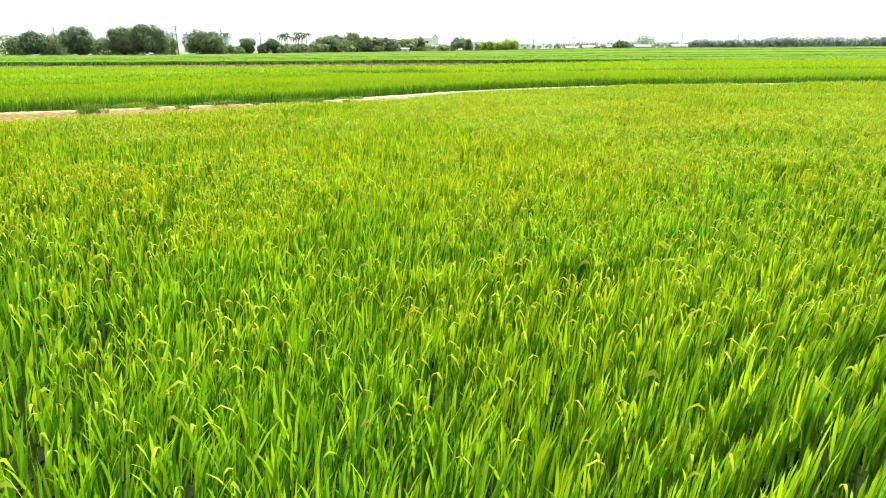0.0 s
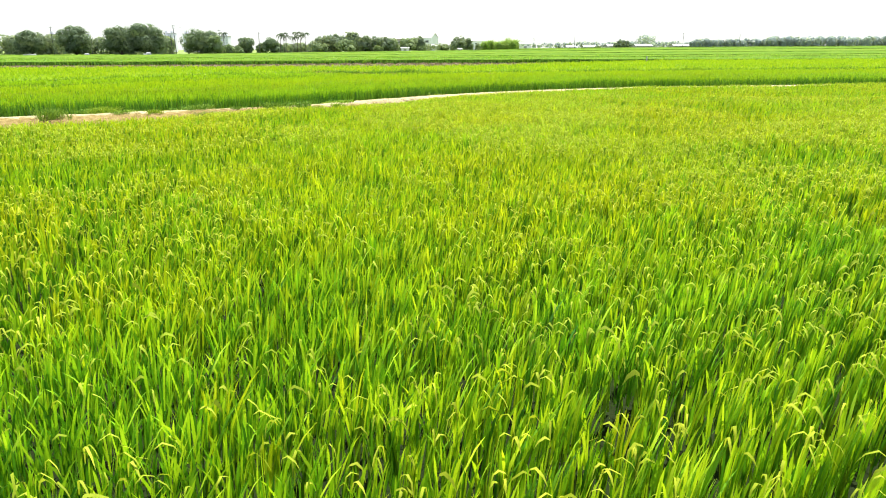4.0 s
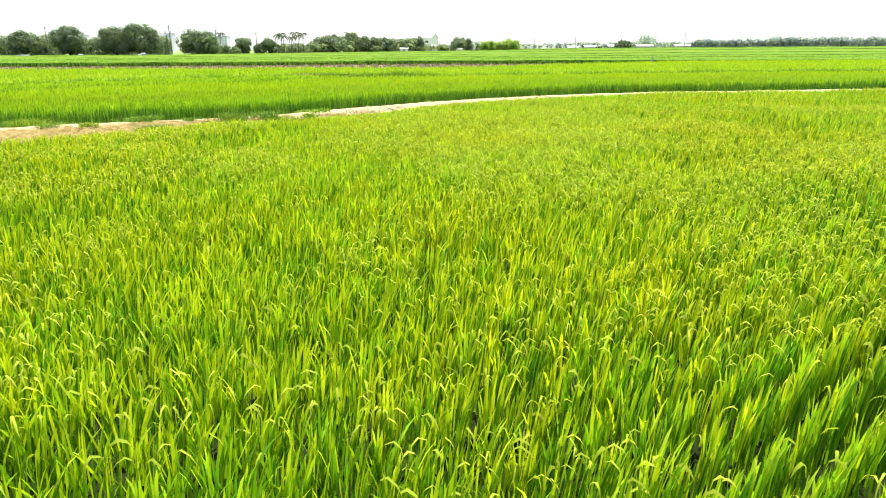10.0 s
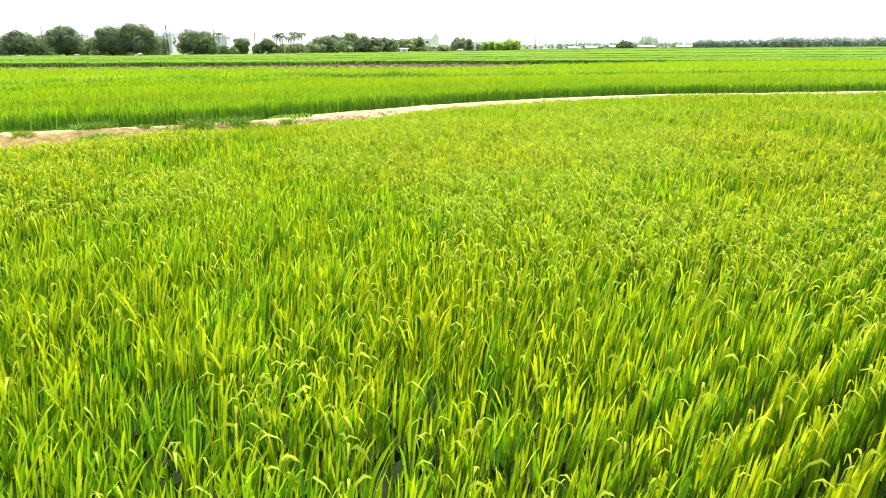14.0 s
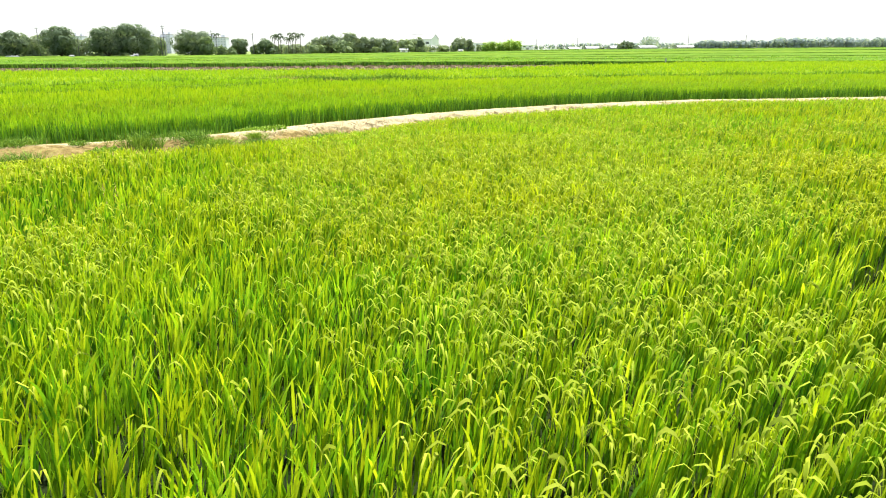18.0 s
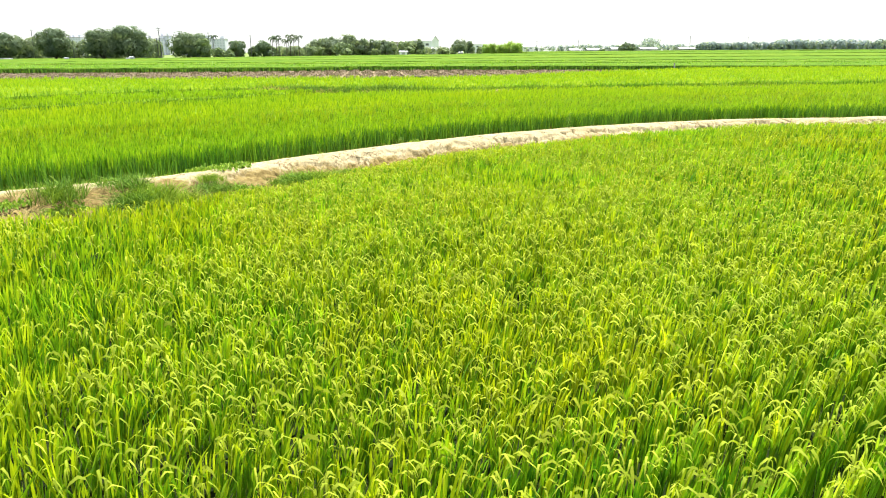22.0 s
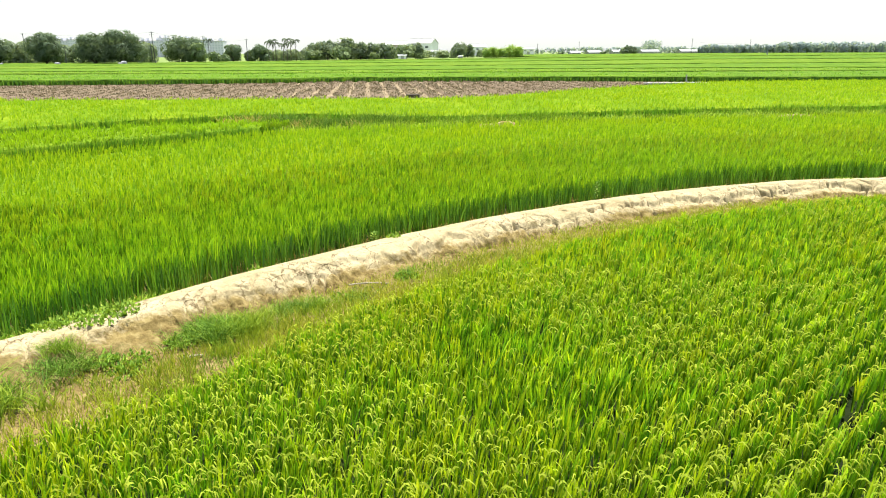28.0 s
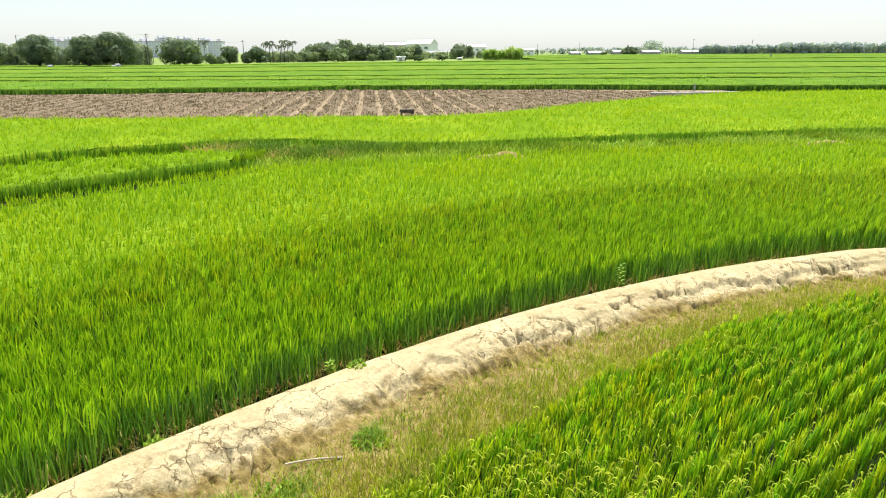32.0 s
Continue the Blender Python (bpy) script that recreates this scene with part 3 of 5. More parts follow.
# ---- rice ----
ROW = radians(40.0)     # heading of the planted rows, from +x


def hills(x0, x1, y0, y1, row=0.30, gap=0.20, jitter=0.03):
    """Planted hills on rows that run along ROW inside a rectangle."""
    r = np.hypot(x1 - x0, y1 - y0) / 2 + 1
    u, v = np.meshgrid(np.arange(-r, r, gap), np.arange(-r, r, row))
    u = u + (np.arange(u.shape[0]) % 2)[:, None] * gap / 2
    u, v = u.ravel() + rng.normal(0, jitter, u.size), v.ravel() + rng.normal(0, jitter * 0.8, u.size)
    x = (x0 + x1) / 2 + u * math.cos(ROW) - v * math.sin(ROW)
    y = (y0 + y1) / 2 + u * math.sin(ROW) + v * math.cos(ROW)
    k = (x > x0) & (x < x1) & (y > y0) & (y < y1)
    return x[k], y[k]


def tufts(x, y, per, height, width, spread, fan, ground=0.12, slant=(0.02, 0.0), lift=None, base=0.0, even=0.70):
    """Leaves of many plants at once: per leaves a plant, fanning out from it."""
    n = len(x)
    tall = height * (0.86 + 0.28 * wave(x, y, 0.35, 61) + rng.normal(0, 0.06, n))
    if lift is not None:
        tall = tall * lift
    X, Y, H = np.repeat(x, per), np.repeat(y, per), np.repeat(tall, per)
    k = n * per
    a = rng.random(k) * 2 * np.pi
    r = spread * np.sqrt(rng.random(k))
    h = H * (even + (1.04 - even) * rng.random(k)) - ground
    bow = fan * h * (0.15 + rng.random(k) ** 1.5)
    a2 = a + rng.normal(0, 0.5, k)
    return blades(X + r * np.cos(a), Y + r * np.sin(a), ground + base + rise(X, Y), h, bow * np.cos(a2) + slant[0] * h, bow * np.sin(a2) + slant[1] * h, width * (0.75 + 0.5 * rng.random(k)))


def rice(x, y, leaves, height, width, lift=1.0, base=0.0, stems=4, fan=0.5, foot=0.03, fine=False):
    """Rice plants, as lower leaves and stems, and the topmost flag leaves; all leave the stem high up and fan out."""
    n = len(x)
    tall = height * lift * (0.86 + 0.28 * wave(x, y, 0.35, 61) + rng.normal(0, 0.06, n))
    k = n * leaves
    X, Y, H = np.repeat(x, leaves), np.repeat(y, leaves), np.repeat(tall, leaves)
    level = rng.random(k) ** 0.6
    tip = H * (0.70 + 0.35 * level)
    long = H * ((0.30 + 0.26 * rng.random(k)) if fine else (0.24 + 0.2 * rng.random(k)))
    shape = long_blades if fine else blades
    a = rng.random(k) * 2 * np.pi
    r = 0.012 + 0.05 * np.sqrt(rng.random(k))
    bow = fan * long * (0.08 + 1.1 * rng.random(k) ** (1.7 if fine else 1.5))
    a2 = a + rng.normal(0, 0.6, k)
    base = np.broadcast_to(base, n)
    zb = np.repeat(base, leaves)
    cr, sr = math.cos(ROW), math.sin(ROW)
    ru, rv, bu, bv = 1.6 * r * np.cos(a), 0.4 * r * np.sin(a), 1.2 * bow * np.cos(a2), 0.28 * bow * np.sin(a2)
    px, py, pz = X + ru * cr - rv * sr, Y + ru * sr + rv * cr, zb + tip - long
    ox, oy, w = bu * cr - bv * sr + 0.11 * long, bu * sr + bv * cr - 0.02 * long, width * (0.7 + 0.6 * rng.random(k))
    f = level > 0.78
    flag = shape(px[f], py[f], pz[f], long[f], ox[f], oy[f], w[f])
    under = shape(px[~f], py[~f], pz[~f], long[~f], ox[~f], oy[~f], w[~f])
    low = blades(x[:0], y[:0], x[:0], x[:0], x[:0], x[:0], x[:0])
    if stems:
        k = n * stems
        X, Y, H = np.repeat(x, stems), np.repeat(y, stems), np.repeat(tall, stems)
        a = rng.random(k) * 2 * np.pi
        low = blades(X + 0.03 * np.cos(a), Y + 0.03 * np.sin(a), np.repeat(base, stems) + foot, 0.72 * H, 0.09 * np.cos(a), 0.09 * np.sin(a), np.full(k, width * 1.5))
    return under, flag, low


def rice_parts(name, lots, under, flag, owner=None):
    """The stand of plants, and its flag leaves as a part of it."""
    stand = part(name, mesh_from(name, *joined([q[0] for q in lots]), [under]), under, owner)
    top = part("flag_leaves", mesh_from("flag_leaves", *joined([q[1] for q in lots]), [flag]), flag, owner or stand, "yellower uppermost leaves, brightened as sunlit tops")
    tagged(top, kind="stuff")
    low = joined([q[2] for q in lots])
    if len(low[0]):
        tagged(part("stems", mesh_from("stems", *low, [RICE_STEM]), RICE_STEM, owner or stand, "green stems and sheaths, deepened for shade in the stand"), kind="stuff")
    return stand


def heads(x, y, height, chance, per, reach=0.17, width=0.015, base=0.0, lift=1.0, fine=False):
    """Seed heads on some of the plants, more where the crop is riper."""
    x, y = np.repeat(x, per), np.repeat(y, per)
    lift = np.repeat(np.broadcast_to(lift, len(x) // per), per)
    ripe = np.clip((wave(x, y, 0.3, 71) - 0.30) * 3.4, 0.12, 1.0) * np.interp(y, [-5, 2, 9, 15, 22, 27], [0.15, 0.34, 0.68, 1.2, 1.05, 0.9]) * (1 - 0.6 * np.clip((y - 25) / 6, 0, 1) * np.clip((x - 4) / 5, 0, 1))
    k = rng.random(len(x)) < chance * ripe
    x, y, lift = x[k], y[k], lift[k]
    n = len(x)
    tall = height * lift * (0.86 + 0.28 * wave(x, y, 0.35, 61))
    a, g = rng.random(n) * 2 * np.pi, rng.normal(-0.1, 0.95, n) + np.pi * (rng.random(n) < 0.25)
    u, v = 0.075 * np.cos(a), 0.02 * np.sin(a)
    cr, sr = math.cos(ROW), math.sin(ROW)
    return panicles(x + u * cr - v * sr, y + u * sr + v * cr, base + tall * (0.87 + 0.2 * rng.random(n)), reach * (0.7 + 0.6 * rng.random(n)), g, width * (0.7 + 0.6 * rng.random(n)), fine)


# Places where a few plants failed.
BARE = [(1.93, 20.21, 0.34), (4.30, 19.85, 0.26), (-0.11, 21.43, 0.24), (0.91, 21.75, 0.22), (3.52, 10.06, 0.32), (3.24, 22.22, 0.25), (-2.67, 18.08, 0.30), (1.47, -0.79, 0.30)]


def gappy(x, y):
    """Now and then a plant is missing."""
    kept = (rng.random(len(x)) > 0.03) & (wave(x, y, 0.9, 81, 2) > 0.09)
    for bx, by, r in BARE:
        kept &= np.hypot(x - bx, y - by) > r
    return kept


# The near paddy: dense plants under the flight, lighter ones to the sides.
hx, hy = hills(-22, 42, -5.9, 42, 0.33, 0.185, 0.016)
d = off_bank(hx, hy)
k = in_view(hx, hy, 1.2) & (d > np.interp(hx, [-20, -14, -9, -6, 0, 4, 10, 15], [8.3, 7.0, 5.2, 3.95, 3.6, 3.2, 3.0, 2.9]) + 0.5 * (wave(hx, hy, 0.5, 91) - 0.5)) & in_view(hx, hy) & gappy(hx, hy)
hx, hy, d = hx[k], hy[k], d[k]
close = (np.abs(hx - 0.7) < 2.2 + 0.25 * np.clip(hy + 8, 0, 11)) & (hy < 33)
close |= (hx > 0) & (hx < 4.5 + 0.75 * (hy - 25)) & (hx < 12.5) & (hy > 25) & (hy < 39)
low = np.interp(d - np.interp(hx, [-20, -14, -6], [4.6, 3.3, 0.3]), [3.0, 3.7, 5.6], [0.62, 0.8, 1.0])
c = close
south = rng.random(len(hx)) < np.clip(np.interp(hy, [-4, 1, 7, 14, 22, 28], [0.9, 0.6, 0.3, 0.15, 0.3, 0.6]) + 1.4 * (wave(hx, hy, 0.22, 95) - 0.5), 0.05, 0.98)
near_leaves, south_leaves = [], []
for lot, q in ((near_leaves, ~south), (south_leaves, south)):
    lot.append(rice(hx[c & q], hy[c & q], 20, 0.97, 0.0195, low[c & q], -0.24, 2, 0.44, 0.03, True))
    lot.append(rice(hx[~c & q], hy[~c & q], 11, 0.97, 0.028, low[~c & q], -0.24, 1, 0.36))
near_heads = joined([heads(hx[c], hy[c], 0.97, 1.0, 8, 0.155, 0.0135, -0.24, low[c], True), heads(hx[~c], hy[~c], 0.97, 1.0, 6, 0.15, 0.016, -0.24, low[~c])])
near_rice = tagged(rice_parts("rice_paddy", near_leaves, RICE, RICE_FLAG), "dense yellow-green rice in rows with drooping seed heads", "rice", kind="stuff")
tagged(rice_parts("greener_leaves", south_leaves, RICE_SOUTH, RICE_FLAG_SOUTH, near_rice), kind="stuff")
tagged(part("seed_heads", mesh_from("seed_heads", *near_heads, [PANICLE]), PANICLE, near_rice, "pale yellow-green arching rice ears"), kind="stuff")

# The same paddy goes on to both sides and behind, with broader plants.
ox, oy = hills(-30, 34, -24, 40, 0.34, 0.5, 0.03)
d = off_bank(ox, oy)
k = (~in_view(ox, oy, 1.2) | (oy < -5.9)) & (d > np.interp(ox, [-20, -14, -9, -6, 15], [8.3, 7.0, 5.2, 3.95, 2.9]))
wide_rice = rice_parts("leaves", [rice(ox[k], oy[k], 4, 0.95, 0.11, 1.0, -0.24, 0, 0.6)], RICE, RICE_FLAG, near_rice)
tagged(wide_rice, kind="stuff")

# The second paddy, beyond the bank: younger, upright and deeper green.
hx, hy = hills(-40, 60, 14, 60)
d = off_bank(hx, hy)
k = (d < -0.28) & (d > -9.0) & in_view(hx, hy) & (hy < field_two_end(hx)) & (hx < 40)
hx, hy, d = hx[k], hy[k], d[k]
c = (d > -5.0) & (np.abs(hx - 4) < 14)
x, y = hills(-50, 75, 14, 72, 0.40, 0.30, 0.05)
d2 = off_bank(x, y)
k = (d2 <= -9.0) & in_view(x, y) & (y < field_two_end(x))
k |= (d2 < -0.28) & (d2 > -9) & (x >= 40) & (y < field_two_end(x))
x, y, d2 = x[k], y[k], d2[k]
# Away from the bank more and more of the plants begin to ripen.
fresh, turning, distant = [], [], []
for px, py, far_in, per, tall, wide, stems, fan in ((hx[c], hy[c], d[c], 22, 0.97, 0.019, 4, 0.36), (hx[~c], hy[~c], d[~c], 11, 0.97, 0.027, 1, 0.36), (x, y, d2, 9, 0.92, 0.033, 0, 0.38)):
    ripe = rng.random(len(px)) < np.clip((-far_in - 2.0 + 4.0 * (wave(px, py, 0.1, 87) - 0.5)) / 10.0, 0, 0.85)
    for lot, q in ((fresh if stems else distant, ~ripe), (turning if stems else distant, ripe)):
        lot.append(rice(px[q], py[q], per, tall, wide, 1.0, 0.0, stems, fan))
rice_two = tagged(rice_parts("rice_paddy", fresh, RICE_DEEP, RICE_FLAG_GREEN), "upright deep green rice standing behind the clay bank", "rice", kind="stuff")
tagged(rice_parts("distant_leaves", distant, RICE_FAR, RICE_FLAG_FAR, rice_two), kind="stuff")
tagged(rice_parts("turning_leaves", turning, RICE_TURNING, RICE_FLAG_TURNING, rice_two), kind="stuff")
e = (d > -0.75) & (hx > -14) & (hx < 30)
ex, ey = np.repeat(hx[e], 11), np.repeat(hy[e], 11) - 0.12
a = rng.random(len(ex)) * 2 * np.pi
h = 0.12 + 0.32 * rng.random(len(ex))
dry = blades(ex + 0.05 * np.cos(a), ey + 0.05 * np.sin(a), np.full(len(ex), 0.02), h, 0.3 * np.cos(a), 0.3 * np.sin(a), np.full(len(ex), 0.016))
tagged(part("withered_leaves", mesh_from("withered_leaves", *dry, [RICE_DRY]), RICE_DRY, rice_two, "straw-coloured dead leaves at the foot of the plants"), kind="stuff")


f = d > -0.85
FRONT_TWO = (np.repeat(hx[f], 2), np.repeat(hy[f], 2))


def canopy(name, x0, x1, start, end, top, cell, material, label, climb=0.0, bumps=0.16):
    """The closed leaf roof of a paddy seen from afar, with its standing front."""
    nx = int((x1 - x0) / cell) + 1
    xs = np.linspace(x0, x1, nx)
    a, b = start(xs), end(xs)
    ny = max(4, int(np.max(b - a) / cell))
    f = np.linspace(0, 1, ny)
    X = np.repeat(xs[:, None], ny, 1)
    Y = a[:, None] + (b - a)[:, None] * f
    Z = top + bumps * (wave(X, Y, 1.3, 17, 2) - 0.5) + 0.10 * (wave(X, Y, 0.12, 18) - 0.5)
    Z = Z + rise(X, Y) + climb * np.clip((Y - a[:, None]) / 10, 0, 1)
    v = np.stack([X, Y, Z], -1)
    foot = v[:, :1].copy()
    foot[..., 2], back = rise(foot[..., 0], foot[..., 1]), v[:, -1:].copy()
    back[..., 2] = rise(back[..., 0], back[..., 1])
    v = np.concatenate([foot, v, back], 1)
    m = ny + 2
    i = (np.arange(nx - 1)[:, None] * m + np.arange(m - 1)).ravel()[:, None]
    return tagged(part(name, mesh_from(name, v.reshape(-1, 3), i + np.array([0, m, m + 1, 1]), None, [material], None, False), material), label, "rice", kind="stuff")


def scatter(x0, x1, start, end, per_m2):
    n = int((x1 - x0) * 60 * per_m2)
    x = rng.uniform(x0, x1, n)
    lo, hi = start(x), end(x)
    y = lo + (hi - lo) * rng.random(n)
    k = (rng.random(n) < (hi - lo) / 60) & in_view(x, y)
    return x[k], y[k]


def front_row(x0, x1, start, step, deep):
    x = np.arange(x0, x1, step) + rng.normal(0, step * 0.3, len(np.arange(x0, x1, step)))
    return x, start(x) - 0.06 - 0.5 * deep * rng.random(len(x))


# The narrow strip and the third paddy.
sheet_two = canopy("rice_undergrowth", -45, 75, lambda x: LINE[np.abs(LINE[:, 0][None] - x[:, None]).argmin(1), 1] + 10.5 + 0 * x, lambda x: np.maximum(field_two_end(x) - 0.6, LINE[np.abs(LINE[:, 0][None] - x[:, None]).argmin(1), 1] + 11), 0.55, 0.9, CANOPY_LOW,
                   "sheet of lower leaves under deep green rice, toned for shade")
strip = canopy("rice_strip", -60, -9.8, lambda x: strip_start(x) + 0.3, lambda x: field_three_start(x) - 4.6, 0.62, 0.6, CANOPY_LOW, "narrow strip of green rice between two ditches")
x, y = scatter(-45, -8.6, lambda x: strip_start(x) + 0.4, lambda x: field_three_start(x) - 4.6, 14.0)
fx, fy = front_row(-40, -8.6, strip_start, 0.07, 0.5)
rice_parts("leaves", [rice(x, y, 7, 0.86, 0.036, 1.0, 0.0, 0, 0.4)], RICE_TURNING, RICE_FLAG_GREEN, strip)


def front_stems(fx, fy, per, width, owner, tall=0.86, shape=blades, material=None):
    """The standing front of a paddy: long erect leaves and sheaths, darkened in colour for their own shade."""
    n, k = len(fx), len(fx) * per
    X, Y = np.repeat(fx, per), np.repeat(fy, per)
    h = np.repeat(tall * (0.82 + 0.3 * wave(fx, fy, 0.8, 63) + rng.normal(0, 0.06, n)), per) * (0.55 + 0.45 * rng.random(k) ** 0.6)
    a = rng.random(k) * 2 * np.pi
    bow = 0.32 * h * (0.1 + rng.random(k) ** 2.0)
    v = shape(X + 0.05 * np.cos(a), Y + 0.05 * np.sin(a), 0.03 + rise(X, Y), h, bow * np.cos(a), bow * np.sin(a), width * (0.7 + 0.6 * rng.random(k)))
    material = material or RICE_FRONT_SHADE
    tagged(part("edge_leaves", mesh_from("edge_leaves", *v, [material]), material, owner, "erect edge leaves, green darkened for the shaded front"), kind="stuff")


front_stems(fx, fy, 6, 0.04, strip, 0.86, blades, RICE_EDGE_SHADE)
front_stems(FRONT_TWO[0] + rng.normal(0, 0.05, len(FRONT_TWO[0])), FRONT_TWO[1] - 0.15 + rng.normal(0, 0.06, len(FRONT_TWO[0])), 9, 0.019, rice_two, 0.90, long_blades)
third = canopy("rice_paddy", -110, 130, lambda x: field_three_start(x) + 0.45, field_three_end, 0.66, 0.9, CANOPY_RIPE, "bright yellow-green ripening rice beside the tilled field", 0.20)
x, y = scatter(-70, 90, lambda x: field_three_start(x) + 0.4, field_three_end, 6.0)
fx, fy = front_row(-45, 80, field_three_start, 0.10, 0.8)
rice_parts("leaves", [rice(x, y, 4, 0.94, 0.036, 1.0, 0.20 * np.clip((y - field_three_start(x)) / 10, 0, 1), 0, 0.5)], RICE_FAR, RICE_FLAG_FAR, third)
front_stems(fx, fy, 7, 0.05, third, 0.98, blades, RICE_EDGE_SHADE)


# ---- weeds along the ditch between the second and third paddies ----
def weedy(x, y, per, height, width, material, name, label, parent=None):
    ob = part(name, mesh_from(name, *tufts(x, y, per, height, width, 0.16, 0.9, 0.0, lift=0.6 + 0.75 * wave(x, y, 0.7, 107, 2), even=0.4), [material]), material, parent)
    return tagged(ob, label, "weeds", kind="stuff")


x = rng.uniform(-9, 95, 10000)
lo, hi = field_two_end(x) + 0.3, field_three_start(x) + 0.2
y = lo + (hi - lo) * rng.random(len(x))
k = in_view(x, y)
x, y = x[k], y[k]
tone = wave(x, y, 0.28, 101)
for pick, per, tall, wide, m, label in ((tone > 0.37, 6, 0.66, 0.045, WEED_LIGHT, "light green rank weeds filling the ditch between paddies"), ((tone <= 0.40), 6, 0.8, 0.05, GRASS, "darker green weed clumps in the ditch")):
    weedy(x[pick], y[pick], per, tall, wide, m, "ditch_weeds", label)
x = np.concatenate([rng.normal(-9.3, 1.1, 260), rng.normal(-6.2, 1.2, 420), rng.normal(-3.6, 1.2, 220)])
y = np.concatenate([rng.normal(64.6, 0.8, 260), rng.normal(63.9, 0.9, 420), rng.normal(64.6, 0.8, 220)])
weedy(x, y, 9, 0.95, 0.04, GRASS_DARK, "ditch_weeds", "dark rank grass thicket at the paddy corner")
x = np.concatenate([rng.normal(-11.2, 0.9, 200), rng.normal(-7.6, 0.6, 110), rng.normal(-4.8, 0.5, 50)])
y = np.concatenate([rng.normal(64.6, 0.8, 200), rng.normal(63.6, 0.5, 110), rng.normal(63.4, 0.5, 50)])
k = wave(x, y, 0.4, 111) > 0.3
weedy(x[k], y[k], 10, 0.8, 0.035, REED, "dry_reeds", "clump of dry straw-coloured reeds by the ditch corner")


def mound(name, x, y, lx, ly, h, yaw, material, label, seed):
    n, m = 26, 10
    u, w = np.meshgrid(np.linspace(-1, 1, n), np.linspace(-1, 1, m), indexing="ij")
    r = np.clip(1 - np.sqrt(u**2 + w**2), 0, 1)
    z = h * np.sqrt(r) * (0.7 + 0.6 * wave(u * 3 + seed, w * 2, 1.0, seed)) - 0.04
    px, py = u * lx, w * ly
    v = np.stack([x + px * math.cos(yaw) - py * math.sin(yaw), y + px * math.sin(yaw) + py * math.cos(yaw), z], -1).reshape(-1, 3)
    i = (np.arange(n - 1)[:, None] * m + np.arange(m - 1)).ravel()[:, None]
    return tagged(part(name, mesh_from(name, v, i + np.array([0, m, m + 1, 1]), None, [material], None, True), material), label, "earth mound")


mound("earth_mound", 4.4, 61.7, 2.6, 0.4, 0.86, 0.25, BUND, "long low heap of pale dry earth beside the ditch", 3)
mound("earth_mound", 25.3, 66.6, 2.6, 0.4, 0.9, 0.05, BUND, "long low heap of pale dry earth beside the ditch", 5)
mound("earth_mound", -12.0, 68.2, 1.8, 0.8, 0.4, 0.8, CLOD, "small ochre heap of earth at the paddy corner", 8)


# ---- the tilled field ----
tilled = tagged(sheet("tilled_field", -140, 46, 80, 142, 0.03, 120, 60, FURROW, 0.06, 0.5), "tilled brown field with long raised beds", "field", kind="structure")
lean = math.tan(radians(5.9))
stub = []
for n in range(74):
    x92 = -118.0 + 2.2 * n
    ys = np.arange(84.0, 140.0, 1.4)
    xs = x92 - lean * (ys - 92)
    k = (ys > field_three_end(xs) + 0.5) & (ys < tilled_end(xs)) & (xs < 45)
    xs, ys = xs[k], ys[k]
    if len(xs) < 3:
        continue
    prof = np.array([(-0.80, -0.01), (-0.60, 0.15), (-0.25, 0.21), (0.25, 0.21), (0.60, 0.15), (0.80, -0.01)])
    wob = 0.45 * (wave(xs + 7 * n, ys, 0.25, 121) - 0.5)
    zz = 1 + 0.5 * (wave(xs + 5 * n, ys, 1.1, 122)[:, None] - 0.5)
    v = np.stack([xs[:, None] + prof[:, 0] * (1.0 + 0.3 * (wave(xs + 3 * n, ys, 0.35, 124) - 0.4))[:, None] + wob[:, None], np.repeat(ys[:, None], 6, 1), 0.04 + prof[:, 1] * zz], -1).reshape(-1, 3)
    i = (np.arange(len(xs) - 1)[:, None] * 6 + np.arange(5)).ravel()[:, None]
    part("bed", mesh_from("bed", v, i + np.array([0, 1, 7, 6]), None, [BROWN], None, False), BROWN, tilled)
    q = int(len(xs) * 1.4 * 4.2)
    sy = rng.uniform(ys[0], ys[-1], q)
    stub.append(np.stack([x92 - lean * (sy - 92) + rng.normal(0, 0.42, q), sy], 1))
stub = np.concatenate(stub)
k = in_view(stub[:, 0], stub[:, 1])
tagged(part("withered_crop", mesh_from("withered_crop", *tufts(stub[k, 0], stub[k, 1], 4, 0.42, 0.075, 0.3, 1.1, 0.15), [STUBBLE]), STUBBLE),
       "withered purple-brown crop plants on the raised beds", "crop", kind="stuff")

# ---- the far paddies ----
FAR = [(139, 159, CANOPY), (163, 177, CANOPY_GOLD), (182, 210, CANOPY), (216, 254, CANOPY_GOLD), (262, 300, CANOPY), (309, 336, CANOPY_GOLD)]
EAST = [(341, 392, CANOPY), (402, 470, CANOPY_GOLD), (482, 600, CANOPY)]
